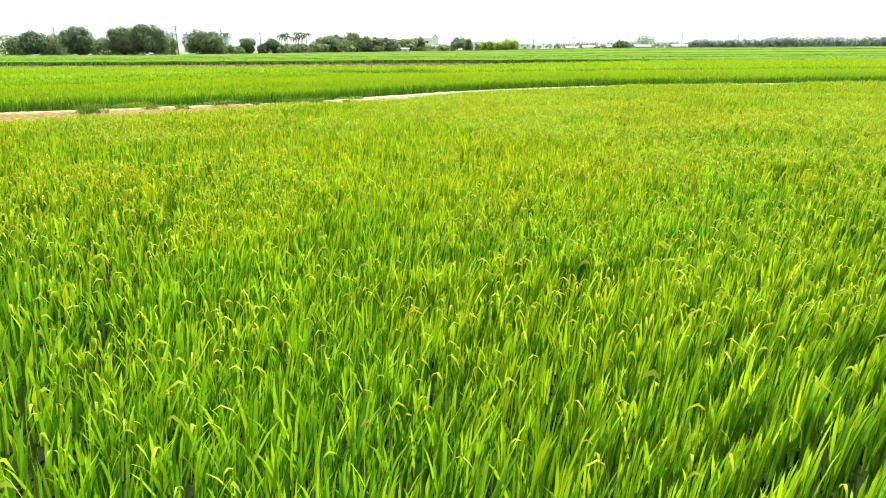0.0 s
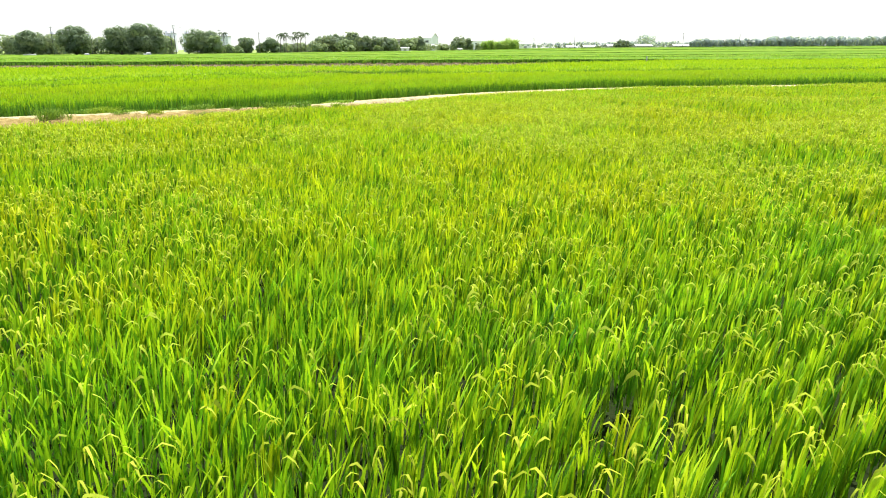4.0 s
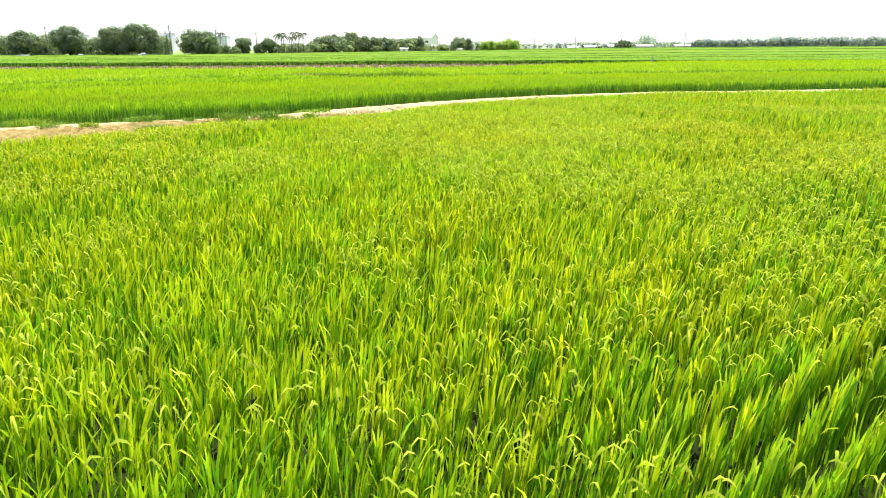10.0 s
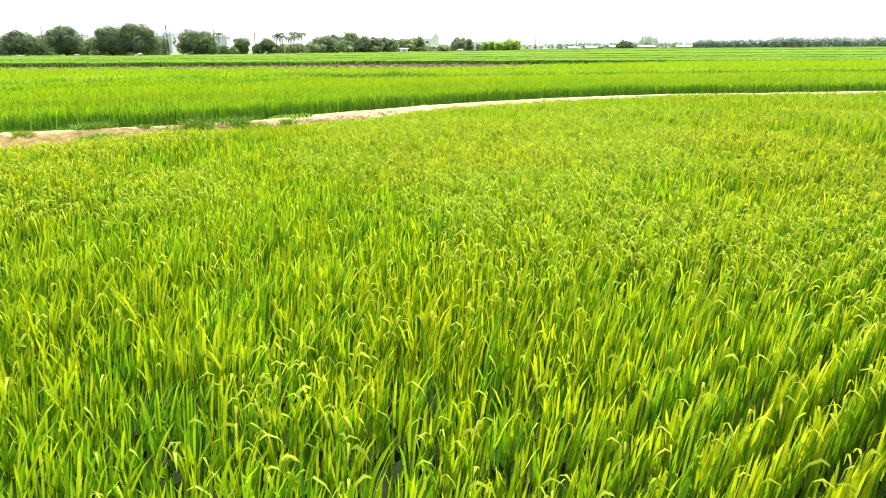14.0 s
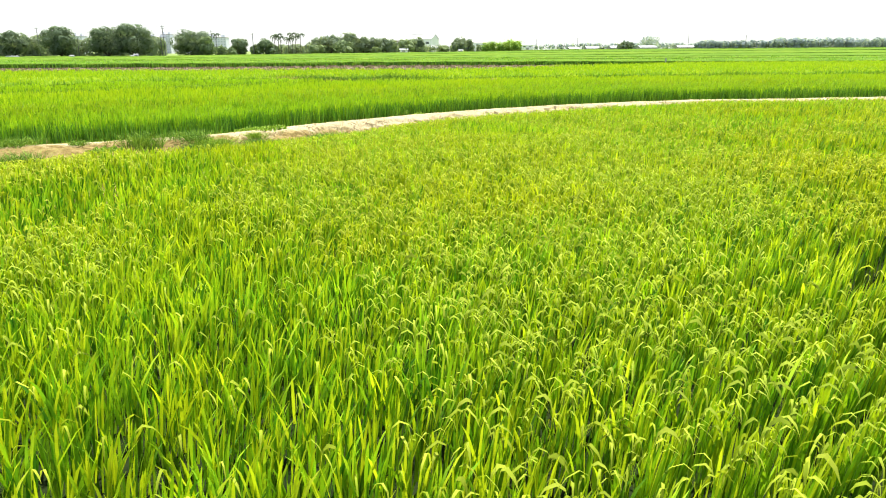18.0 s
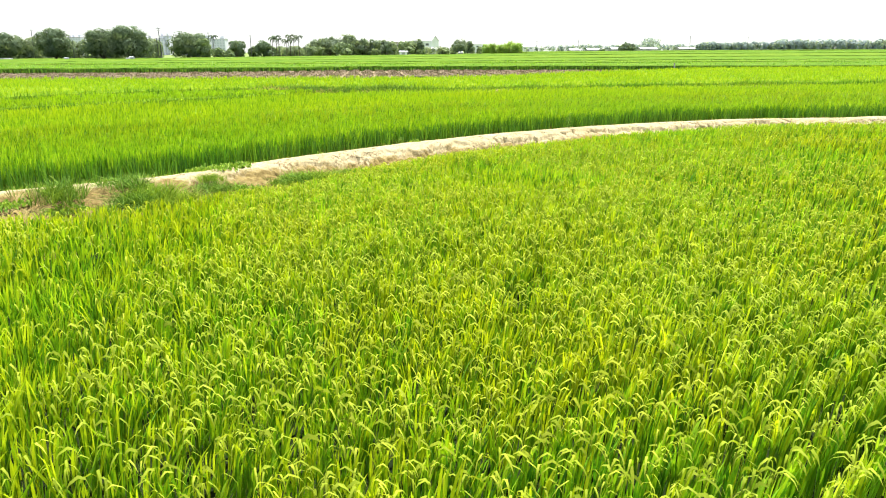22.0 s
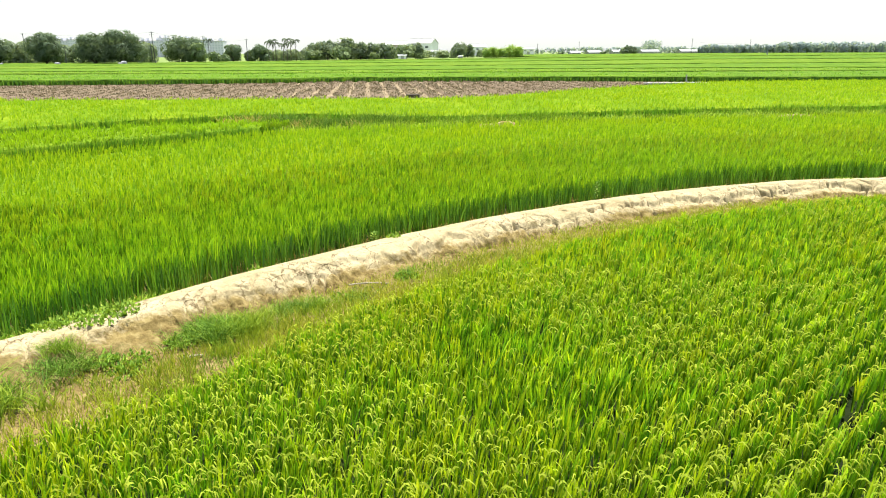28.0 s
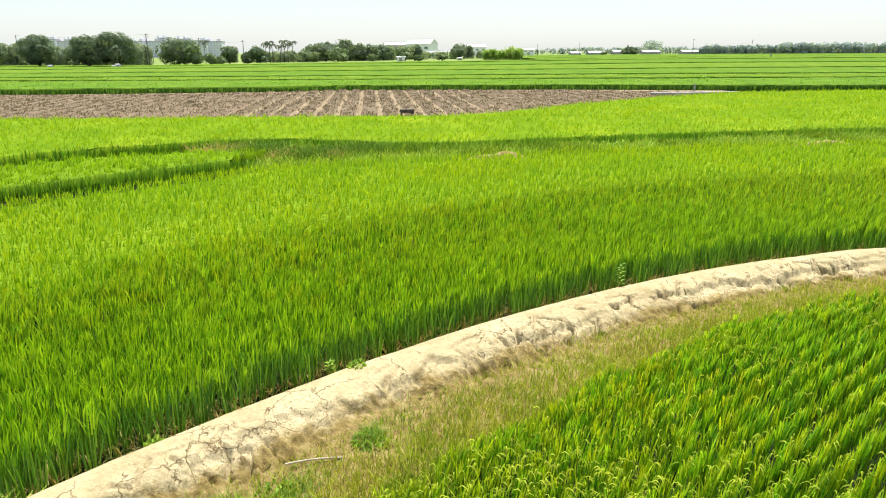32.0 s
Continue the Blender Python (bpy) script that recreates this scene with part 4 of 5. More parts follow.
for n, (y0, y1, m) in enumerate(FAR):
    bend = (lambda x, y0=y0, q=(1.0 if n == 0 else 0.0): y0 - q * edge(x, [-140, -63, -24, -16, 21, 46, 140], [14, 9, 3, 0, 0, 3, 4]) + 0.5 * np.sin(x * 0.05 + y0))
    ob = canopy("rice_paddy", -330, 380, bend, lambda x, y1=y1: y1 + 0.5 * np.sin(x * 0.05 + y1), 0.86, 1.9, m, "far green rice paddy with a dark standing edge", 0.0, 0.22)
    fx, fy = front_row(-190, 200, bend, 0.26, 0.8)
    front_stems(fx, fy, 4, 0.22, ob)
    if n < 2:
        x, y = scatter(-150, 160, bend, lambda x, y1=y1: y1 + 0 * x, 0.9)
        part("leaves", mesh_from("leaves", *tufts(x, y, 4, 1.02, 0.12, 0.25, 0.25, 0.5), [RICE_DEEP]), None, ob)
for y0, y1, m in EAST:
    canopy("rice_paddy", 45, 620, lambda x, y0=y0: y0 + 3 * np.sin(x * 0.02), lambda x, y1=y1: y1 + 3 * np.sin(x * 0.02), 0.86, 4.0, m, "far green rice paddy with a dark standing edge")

# ---- the near strip of dry grass and weeds on the bank's foot ----
tang = np.gradient(LINE, axis=0)
tang /= np.linalg.norm(tang, axis=1, keepdims=True)
span = np.where((LINE[:, 0] > -15) & (LINE[:, 0] < 24))[0]
i = rng.integers(span[0], span[-1], 34000)
v_all = 1.45 + 2.3 * rng.random(34000) * np.interp(LINE[i, 0], [-15, -7], [2.2, 1.0])
x = LINE[i, 0] + tang[i, 1] * v_all + rng.uniform(-0.3, 0.3, 34000)
y = LINE[i, 1] - tang[i, 0] * v_all + rng.uniform(-0.3, 0.3, 34000)
k = (np.abs(x - 2) < 26) & (rng.random(len(x)) < np.interp(v_all, [1.5, 2.1, 2.6, 3.7], [0.35, 0.8, 1.0, 1.0])) & (wave(x, y, 0.9, 131) > 0.18)
tagged(part("dry_grass", mesh_from("dry_grass", *tufts(x[k], y[k], 2, 0.27, 0.013, 0.09, 0.7, 0.0, base=-0.17), [STRAW]), STRAW),
       "thin yellowing grass along the foot of the bank", "grass", kind="stuff")
k = (np.abs(x - 0) < 24) & (rng.random(len(x)) < np.interp(x, [-12, -6, -2, 3, 12], [0.4, 0.3, 0.25, 0.16, 0.08])) & (wave(x, y, 0.6, 141) > 0.52)
tagged(part("green_grass", mesh_from("green_grass", *tufts(x[k], y[k], 3, 0.26, 0.011, 0.09, 0.8, 0.0, base=-0.13), [GRASS]), GRASS),
       "short green grass creeping over the bank's foot", "grass", kind="stuff")

# Rank weeds crowd the far foot of the bank's west end.
i = rng.integers(np.argmin(np.abs(LINE[:, 0] + 16)), np.argmin(np.abs(LINE[:, 0] + 4.2)), 900)
v_all = rng.normal(-0.1, 0.22, 900)
x, y = LINE[i, 0] + tang[i, 1] * v_all + rng.uniform(-0.3, 0.3, 900), LINE[i, 1] - tang[i, 0] * v_all + rng.uniform(-0.3, 0.3, 900)
k = wave(x, y, 0.5, 151) > 0.42
tagged(part("weed_fringe", mesh_from("weed_fringe", *tufts(x[k], y[k], 8, 0.36, 0.035, 0.12, 1.1, 0.05), [WEED_LIGHT]), WEED_LIGHT),
       "light green weeds between the bank and the rice", "weeds", kind="stuff")

# Crumbs of clay under the cracked slope.
cl = []
for n in range(1500):
    s, v = rng.uniform(92, 150), rng.normal(1.5, 0.28)
    px, py, _ = along(s, v)
    r = 0.015 + 0.05 * rng.random() ** 3
    z = np.interp(v, [0.55, 0.85, 1.25, 1.6, 2.2, 3.4], [0.41, 0.36, 0.18, 0.0, -0.1, -0.18])
    corner = rng.normal(0, 0.35, (6, 3)) + np.array([(1, 0, 0), (0, 1, 0), (-1, 0, 0), (0, -1, 0), (0, 0, 0.8), (0, 0, -0.8)])
    cl.append(corner * r + (px, py, z))
cv = np.concatenate(cl)
ct = (np.arange(len(cl))[:, None, None] * 6 + np.array([(0, 1, 4), (1, 2, 4), (2, 3, 4), (3, 0, 4), (1, 0, 5), (2, 1, 5), (3, 2, 5), (0, 3, 5)])).reshape(-1, 3)
tagged(part("clay_crumbs", mesh_from("clay_crumbs", cv, None, ct, [CLOD]), CLOD), "loose crumbs of dry ochre clay on the slope", "soil", kind="stuff")


def grass_tuft_mesh(name, per, height, width, spread, fan, material):
    x = rng.normal(0, spread, 26)
    y = rng.normal(0, spread, 26)
    return mesh_from(name, *tufts(x, y, per, height, width, 0.05, fan, 0.0), [material])


def bank_top(px, py):
    v = off_bank([px], [py])[0] / float(np.interp(px, [-20, -14, -9, -6], [2.6, 2.3, 1.7, 1.0]))
    return float(np.interp(v, [-0.4, -0.15, 0.05, 0.22, 0.55, 0.85, 1.25, 1.6, 2.2, 3.4, 11.0], [-0.06, 0.03, 0.28, 0.38, 0.41, 0.36, 0.18, 0.0, -0.1, -0.18, -0.24]))


TUFTS = [grass_tuft_mesh("grass_tuft", 17, hgt, 0.009, sp, fan, m) for hgt, sp, fan, m in ((0.36, 0.2, 1.3, GRASS_DARK), (0.44, 0.22, 1.0, GRASS), (0.28, 0.28, 1.6, GRASS_DARK))]
# Where the larger tufts stand on the bank's foot.
SPOTS = [(-6.2, 27.75), (-5.75, 27.7), (-5.45, 27.9), (-6.7, 28.05), (-6.0, 28.0), (-5.95, 27.5), (-6.35, 27.5), (-5.3, 27.75), (-3.4, 30.4), (-3.05, 30.6), (-2.75, 30.8), (-4.95, 29.0),
         (-15.3, 25.2), (-14.9, 25.5), (-14.5, 25.4), (-15, 24.9), (-14.6, 25), (-11.2, 26.2), (-10.8, 26.3),
         (-5.1, 29.25), (-4.75, 29.05), (-3.2, 30.75), (-2.45, 31.05), (-2, 31.75), (-1.7, 32), (-1.35, 32.1), (-0.65, 32.7), (0.3, 34.1), (-6.65, 27), (-6.35, 26.85), (-7.4, 26.5), (-7.9, 27.2), (-8.6, 26.2), (-9.3, 26.6), (8.6, 38.4), (14.6, 41.4), (15.3, 41.8), (-12.3, 24.6), (-13.6, 24.3)]
for n, (px, py) in enumerate(SPOTS):
    ob = new("grass_tuft", TUFTS[n % 3])
    big = (0.85 if n < 12 else 0.8 if n < 19 else 0.5) + 0.35 * rng.random()
    ob.matrix_world = pose(px, py, bank_top(px, py) - 0.02, 0, 0, 45 + rng.normal(0, 18) + 180 * (n % 2)) @ Matrix.Diagonal((1.4 * big, 0.95 * big, 0.75 * big, 1))
    tagged(ob, "spreading dark green grass tuft on the clay bank's foot", "grass tuft", "grass tufts on the bank")

# Broader dark bushes of grass on its sandy west end.
for n, (px, py) in enumerate([(-14.6, 25.6), (-14.0, 25.7), (-15.6, 22.6), (-19.0, 23.6), (-9.9, 24.7), (-7.6, 27.0)]):
    ob = new("grass_bush", TUFTS[0])
    ob.matrix_world = pose(px, py, bank_top(px, py) - 0.02, 0, 0, 70 * n) @ Matrix.Diagonal((1.6, 1.3, 0.9 + 0.2 * (n % 3), 1))
    tagged(ob, "bushy dark green grass clump on the sandy bank", "grass bush", "grass bushes on the bank")


def weed_plant(px, py, pz, size, turn, leaves=46):
    """A low creeping plant: stems from one root, each with rounded leaves."""
    root = new("leafy_weed")
    root.matrix_world = pose(px, py, pz, 0, 0, turn)
    bm = bmesh.new()
    for n in range(9):
        a = n * 0.7 + rng.normal(0, 0.2)
        r = size * (0.6 + 0.5 * rng.random())
        tube(bm, (0, 0, 0.01), (r * math.cos(a), r * math.sin(a), 0.05 + 0.16 * rng.random() * size), 0.006, 0.003, 5)
    part("stems", bm, GRASS, root)
    n = leaves
    a = rng.random(n) * 2 * np.pi
    r = size * np.sqrt(rng.random(n))
    z = 0.02 + 0.2 * size * rng.random(n) * (1.2 - r / size)
    L, w = 0.062 * (0.6 + 0.7 * rng.random(n)), rng.normal(0, 0.05, n)
    t = a + rng.normal(0, 0.9, n)
    c, s_ = np.cos(t), np.sin(t)
    v = np.zeros((n, 6, 3))
    for q, (f, g, up) in enumerate(((0, 0, 0), (0.35, 0.38, 0.03), (0.8, 0.28, 0.02), (1.0, 0, -0.01), (0.8, -0.28, 0.02), (0.35, -0.38, 0.03))):
        v[:, q, 0] = r * np.cos(a) + L * (f * c - g * s_)
        v[:, q, 1] = r * np.sin(a) + L * (f * s_ + g * c)
        v[:, q, 2] = z + up * 1.5 + w * f
    b = np.arange(n)[:, None] * 6
    part("leaves", mesh_from("leaves", v.reshape(-1, 3), np.concatenate([b + np.array([0, 1, 2, 3]), b + np.array([0, 3, 4, 5])]), None, [BROADLEAF]), BROADLEAF, root)
    return tagged(root, "low leafy green weed creeping on the clay bank", "weed", "leafy weeds on the bank")


for px, py, size in ((-5.25, 30.2, 0.4), (-5.0, 30.45, 0.42), (-4.75, 30.75, 0.34), (-5.6, 29.95, 0.3), (-4.12, 29.45, 0.36), (-3.95, 29.2, 0.26), (-4.45, 29.3, 0.24), (-6.4, 28.2, 0.3), (-0.1, 35.85, 0.16), (-2.95, 33.35, 0.1), (16, 44.1, 0.3), (-6.6, 26.9, 0.4), (-6, 27.35, 0.4), (-5.5, 27.5, 0.36), (-3.5, 30.25, 0.32), (-3.0, 30.4, 0.28), (-2.5, 30.85, 0.26), (-0.9, 32.6, 0.26), (0.3, 34, 0.3), (-7.4, 26.7, 0.45), (-8.4, 26.4, 0.4)):
    weed_plant(px, py, bank_top(px, py) - 0.03, size, rng.random() * 360, int(260 * size + 30))


def tall_weed(px, py, h):
    root = new("tall_weed")
    root.matrix_world = pose(px, py, bank_top(px, py) - 0.02, 0, 0, 0)
    part("stem", tube(bmesh.new(), (0, 0, 0), (0.02, 0.01, h), 0.008, 0.004, 6), BROADLEAF, root)
    z = np.linspace(0.08, h, 22)
    a = np.arange(22) * 2.4
    lf = blades(0 * z, 0 * z, z, np.full(22, 0.03), 0.13 * np.cos(a), 0.13 * np.sin(a), np.full(22, 0.05), a + np.pi / 2)
    part("leaves", mesh_from("leaves", *lf, [BROADLEAF]), BROADLEAF, root)
    tagged(root, "single upright light green weed at the paddy's edge", "weed")


tall_weed(6.05, 40.55, 0.62)
tall_weed(-0.6, 35.75, 0.3)

# Patch of algae on the clay, and two bleached sticks.
for px, py in ((-0.49, 35.30), (1.08, 36.51)):
    mound("algae_patch", px, py, 0.3, 0.14, 0.05, 0.8, MOSS, "bright green algae patch on the damp clay", 13)["category"] = "algae"
for ob in [o for o in scene.objects if o.name.startswith("algae_patch")]:
    ob.location.z = 0.36


def stick(a, b, r, bends):
    bm = bmesh.new()
    a, b = Vector(a), Vector(b)
    last = a
    for n in range(1, 6):
        q = a.lerp(b, n / 5) + Vector((0, 0, bends * math.sin(math.pi * n / 5)))
        tube(bm, last, q, r, r * 0.95, 8)
        bmesh.ops.create_icosphere(bm, subdivisions=1, radius=r * 1.15, matrix=Matrix.Translation(q))
        last = q
    tagged(part("bamboo_stick", bm, PALE_STICK), "bleached bamboo stick lying in the grass", "stick")


stick((-0.92, 33.22, bank_top(-0.92, 33.22) + 0.02), (-0.08, 33.5, bank_top(-0.08, 33.5) + 0.02), 0.016, 0.03)
stick((-3.28, 29.72, bank_top(-3.28, 29.72) + 0.02), (-2.98, 29.82, bank_top(-2.98, 29.82) + 0.03), 0.02, 0.01)


# ---- trees ----
def cards(x, y, z, size, out=None):
    """Small bent leaf clumps, turned every way."""
    n = len(x)
    a, b = rng.normal(0, 1, (n, 3)), rng.normal(0, 1, (n, 3))
    if out is not None:                      # lie mostly along the bough's surface
        w = out + 0.2 * rng.normal(0, 1, (n, 3))
        w /= np.linalg.norm(w, axis=1, keepdims=True)
        a, b = a - w * (a * w).sum(1, keepdims=True), b - w * (b * w).sum(1, keepdims=True)
    a /= np.linalg.norm(a, axis=1, keepdims=True)
    b -= a * (a * b).sum(1, keepdims=True)
    b /= np.linalg.norm(b, axis=1, keepdims=True)
    c = np.stack([x, y, z], 1)
    a, b = a * size[:, None] * 0.5, b * size[:, None] * 0.38
    v = np.stack([c - a, c + b * 0.9, c + a, c - b * 0.9], 1).reshape(-1, 3)
    return v, np.arange(n)[:, None] * 4 + np.array([0, 1, 2, 3]), np.zeros((0, 3), int)


def crown_cards(w, dp, z0, z1, lumps, n, size, seed, flat=0.75):
    """A crown of many leaf clumps, gathered round random boughs, with gaps between them."""
    g = np.random.default_rng(seed)
    u, t = g.random(lumps) * 2 * np.pi, g.random(lumps)
    mid, half = (z0 + z1) / 2, (z1 - z0) / 2
    rr = np.sqrt(g.random(lumps)) * 0.72
    cz = mid + half * 0.72 * (2 * t - 1) * np.sqrt(1 - rr**2)
    wide = np.interp((cz - z0) / (z1 - z0), [0, 0.3, 0.6, 1], [0.8, 1.0, 0.95, 0.6])
    cx, cy = rr * np.cos(u) * w / 2 * wide, rr * np.sin(u) * dp / 2 * wide
    br = (0.13 + 0.15 * g.random(lumps)) * min(w, (z1 - z0) * 1.6)
    i = g.integers(0, lumps, n)
    d = g.normal(0, 1, (n, 3))
    d /= np.linalg.norm(d, axis=1, keepdims=True)
    r = br[i] * (0.80 + 0.25 * g.random(n))
    z = np.maximum(cz[i] + d[:, 2] * r * flat, z0 * 0.8)
    big = np.where(np.arange(n) % 5 == 0, 2.3, 1.0)      # inner sprays close the gaps behind the outer leaves
    r = np.where(big > 1, 0.74 * br[i], r)
    return cards(cx[i] + d[:, 0] * r, cy[i] + d[:, 1] * r, z, big * size * (0.6 + 0.8 * g.random(n)), d)


def tree(px, py, height, width, trunk_h, seed, label, material=FOLIAGE, n=2600, size=0.75, lumps=34, name="tree"):
    g = np.random.default_rng(seed)
    root = new(name)
    up = float(rise(px, py))
    height = height - up
    root.matrix_world = pose(px, py, up - 0.1)
    r = 0.022 * height + 0.08
    part("trunk", tube(bmesh.new(), (0, 0, 0), (0.15, 0.1, trunk_h + 0.25 * height), r * 1.25, r * 0.6, 10), BARK, root)
    for q in range(5):
        a = q * 1.26 + g.random()
        out = width * (0.2 + 0.12 * g.random())
        part("limb", tube(bmesh.new(), (0, 0, trunk_h * 0.8), (out * math.cos(a), out * math.sin(a), trunk_h + height * (0.25 + 0.2 * g.random())), r * 0.55, r * 0.2, 7), BARK, root)
    part("crown", mesh_from("crown", *crown_cards(width, width * 0.85, trunk_h, height, lumps, n, size, seed), [material]), material, root)
    return tagged(root, label, "tree")


def across(p, dist):
    """Sideways place of a bearing p at a distance ahead of the flight's end, and the place ahead."""
    return 1.55 - 0.0021 * dist + (p - 784) / 1207 * (0.9606 * dist + 1.7), 24.04 + dist


BROAD = "broad dark green tree at the edge of the paddies"
for p, dist, h, w, th, seed, n in ((-14, 290, 11.5, 14.5, 1.6, 1, 2600), (72, 292, 13.6, 15.5, 1.0, 2, 3200), (160, 292, 13.2, 17.0, 0.7, 3, 3200), (213, 294, 14.2, 17.5, 0.6, 4, 3400), (318, 322, 12.2, 19.0, 0.6, 5, 3200)):
    x, y = across(p, dist)
    tree(x, y, h, w, th, seed, BROAD, FOLIAGE, int(n * 4.5), 0.48, 36)
for p, dist, h, w, seed in ((347, 318, 10.5, 9.0, 11), (408, 360, 9.8, 9.5, 12), (375, 350, 5.0, 7.0, 13), (462, 372, 9.0, 13.0, 14), (392, 345, 4.0, 6.0, 15), (440, 380, 6.0, 8.0, 16)):
    x, y = across(p, dist)
    tree(x, y, h, w, 0.6, seed, "small rounded green tree among the far hedges", FOLIAGE_LIGHT if seed % 2 else FOLIAGE, 1900, 0.85, 26)
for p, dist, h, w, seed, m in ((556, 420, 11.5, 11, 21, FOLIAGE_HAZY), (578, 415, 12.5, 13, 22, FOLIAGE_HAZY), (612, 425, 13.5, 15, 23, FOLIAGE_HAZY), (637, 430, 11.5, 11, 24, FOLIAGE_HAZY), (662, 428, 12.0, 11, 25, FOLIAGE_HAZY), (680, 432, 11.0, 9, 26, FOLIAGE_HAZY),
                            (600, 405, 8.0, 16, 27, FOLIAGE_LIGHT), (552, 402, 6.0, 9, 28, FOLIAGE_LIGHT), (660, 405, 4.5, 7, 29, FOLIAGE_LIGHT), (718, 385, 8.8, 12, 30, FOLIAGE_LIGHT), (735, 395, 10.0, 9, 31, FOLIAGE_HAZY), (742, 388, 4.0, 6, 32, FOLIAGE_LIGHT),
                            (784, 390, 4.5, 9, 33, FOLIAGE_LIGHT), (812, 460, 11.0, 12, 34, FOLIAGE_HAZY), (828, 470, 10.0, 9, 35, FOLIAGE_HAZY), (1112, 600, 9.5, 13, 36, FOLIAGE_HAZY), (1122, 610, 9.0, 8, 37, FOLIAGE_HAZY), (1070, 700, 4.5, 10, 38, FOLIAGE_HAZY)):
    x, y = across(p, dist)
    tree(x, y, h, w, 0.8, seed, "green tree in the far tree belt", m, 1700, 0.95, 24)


def wood(name, p0, p1, dist, height, label, material, n, seed, size=1.5, climb=0.0):
    """A far belt of trees as one uneven mass of leaf clumps."""
    g = np.random.default_rng(seed)
    lumps = max(24, int((p1 - p0) * dist / 1207 / 2.2))
    p = g.uniform(p0, p1, lumps)
    x, y = across(p, dist + g.normal(0, 6, lumps))
    hh = height * (0.72 + 0.33 * g.random(lumps)) * (1 + climb * (p - p0) / (p1 - p0))
    br = hh * (0.28 + 0.15 * g.random(lumps))
    i = g.integers(0, lumps, n)
    t = g.random(n)
    d = g.normal(0, 1, (n, 3))
    d /= np.linalg.norm(d, axis=1, keepdims=True)
    z = np.where(t < 0.55, hh[i] - br[i] + d[:, 2] * br[i], g.random(n) * (hh[i] - br[i]))
    v = cards(x[i] + d[:, 0] * br[i] * 1.2, y[i] + d[:, 1] * br[i], np.maximum(z, 0.2) + rise(x[i], y[i]) * 0.8, size * (0.6 + 0.8 * g.random(n)), d)
    return tagged(part(name, mesh_from(name, *v, [material]), material), label, "trees", kind="stuff")


wood("tree_belt", -60, 60, 345, 10.3, "light green hedge and orchard behind the broad trees", FOLIAGE_BELT_HAZE, 12000, 51, 1.3)
wood("tree_belt", 90, 262, 350, 9.8, "light green hedge and orchard behind the broad trees", FOLIAGE_BELT_HAZE, 14000, 52, 1.3)
wood("tree_belt", 330, 560, 430, 6.5, "low green hedges in front of far houses", FOLIAGE_BELT_HAZE, 9000, 53, 1.4)
wood("tree_belt", 540, 700, 450, 9.0, "green tree belt behind the paddies", FOLIAGE_BELT_HAZE, 9000, 54, 1.4)
wood("tree_belt", 690, 880, 480, 5.5, "low hedges between far farm buildings", FOLIAGE_BELT_HAZE, 5000, 55, 1.1)
wood("far_wood", 930, 1260, 900, 9.0, "hazy low tree line on the horizon", FOLIAGE_FAR_HAZE, 6000, 56, 2.2)
wood("far_wood", 1140, 1165, 850, 17.0, "hazy taller trees on the horizon", FOLIAGE_FAR_HAZE, 900, 57, 2.0)
wood("far_wood", 1240, 1420, 720, 9.5, "far forest beyond the paddies, greyed to stand for haze", FOLIAGE_FAR_HAZE, 11000, 58, 2.6)
wood("far_wood", 1380, 2000, 700, 11.0, "far forest beyond the paddies, greyed to stand for haze", FOLIAGE_FAR_HAZE, 24000, 59, 3.0, 0.15)
wood("far_wood", -700, -40, 700, 15.0, "far forest beyond the paddies, greyed to stand for haze", FOLIAGE_FAR_HAZE, 9000, 60, 2.4)


def cane_clump(p, dist, h, w, seed):
    g = np.random.default_rng(seed)
    x, y = across(p, dist)
    root = new("tall_cane_clump")
    root.matrix_world = pose(x, y, float(rise(x, y)) - 0.05)
    n = 90
    cx, cy = g.normal(0, w / 3.4, n), g.normal(0, w / 4, n)
    hh = h * (0.7 + 0.35 * g.random(n))
    part("cane_bundle", mesh_from("cane_bundle", *blades(cx, cy, 0 * cx, hh, g.normal(0, 0.3, n), g.normal(0, 0.3, n), np.full(n, 0.12)), [CORN]), CORN, root)
    i = np.repeat(np.arange(n), 16)
    a = g.random(len(i)) * 2 * np.pi
    L = 0.9 + 0.7 * g.random(len(i))
    part("leaves", mesh_from("leaves", *blades(cx[i], cy[i], hh[i] * (0.12 + 0.75 * g.random(len(i))), 0.55 * L, L * np.cos(a), L * np.sin(a), np.full(len(i), 0.16)), [CORN]), CORN, root)
    tagged(root, "clump of tall light green canes with striped leaves", "cane", "canes at the field's end")


for n, p in enumerate((862, 872, 881, 889, 897, 905, 913, 920)):
    cane_clump(p, 385 + 3 * (n % 3), 5.2 + 1.8 * rng.random() + (0.8 if n > 4 else 0), 4.2, 70 + n)


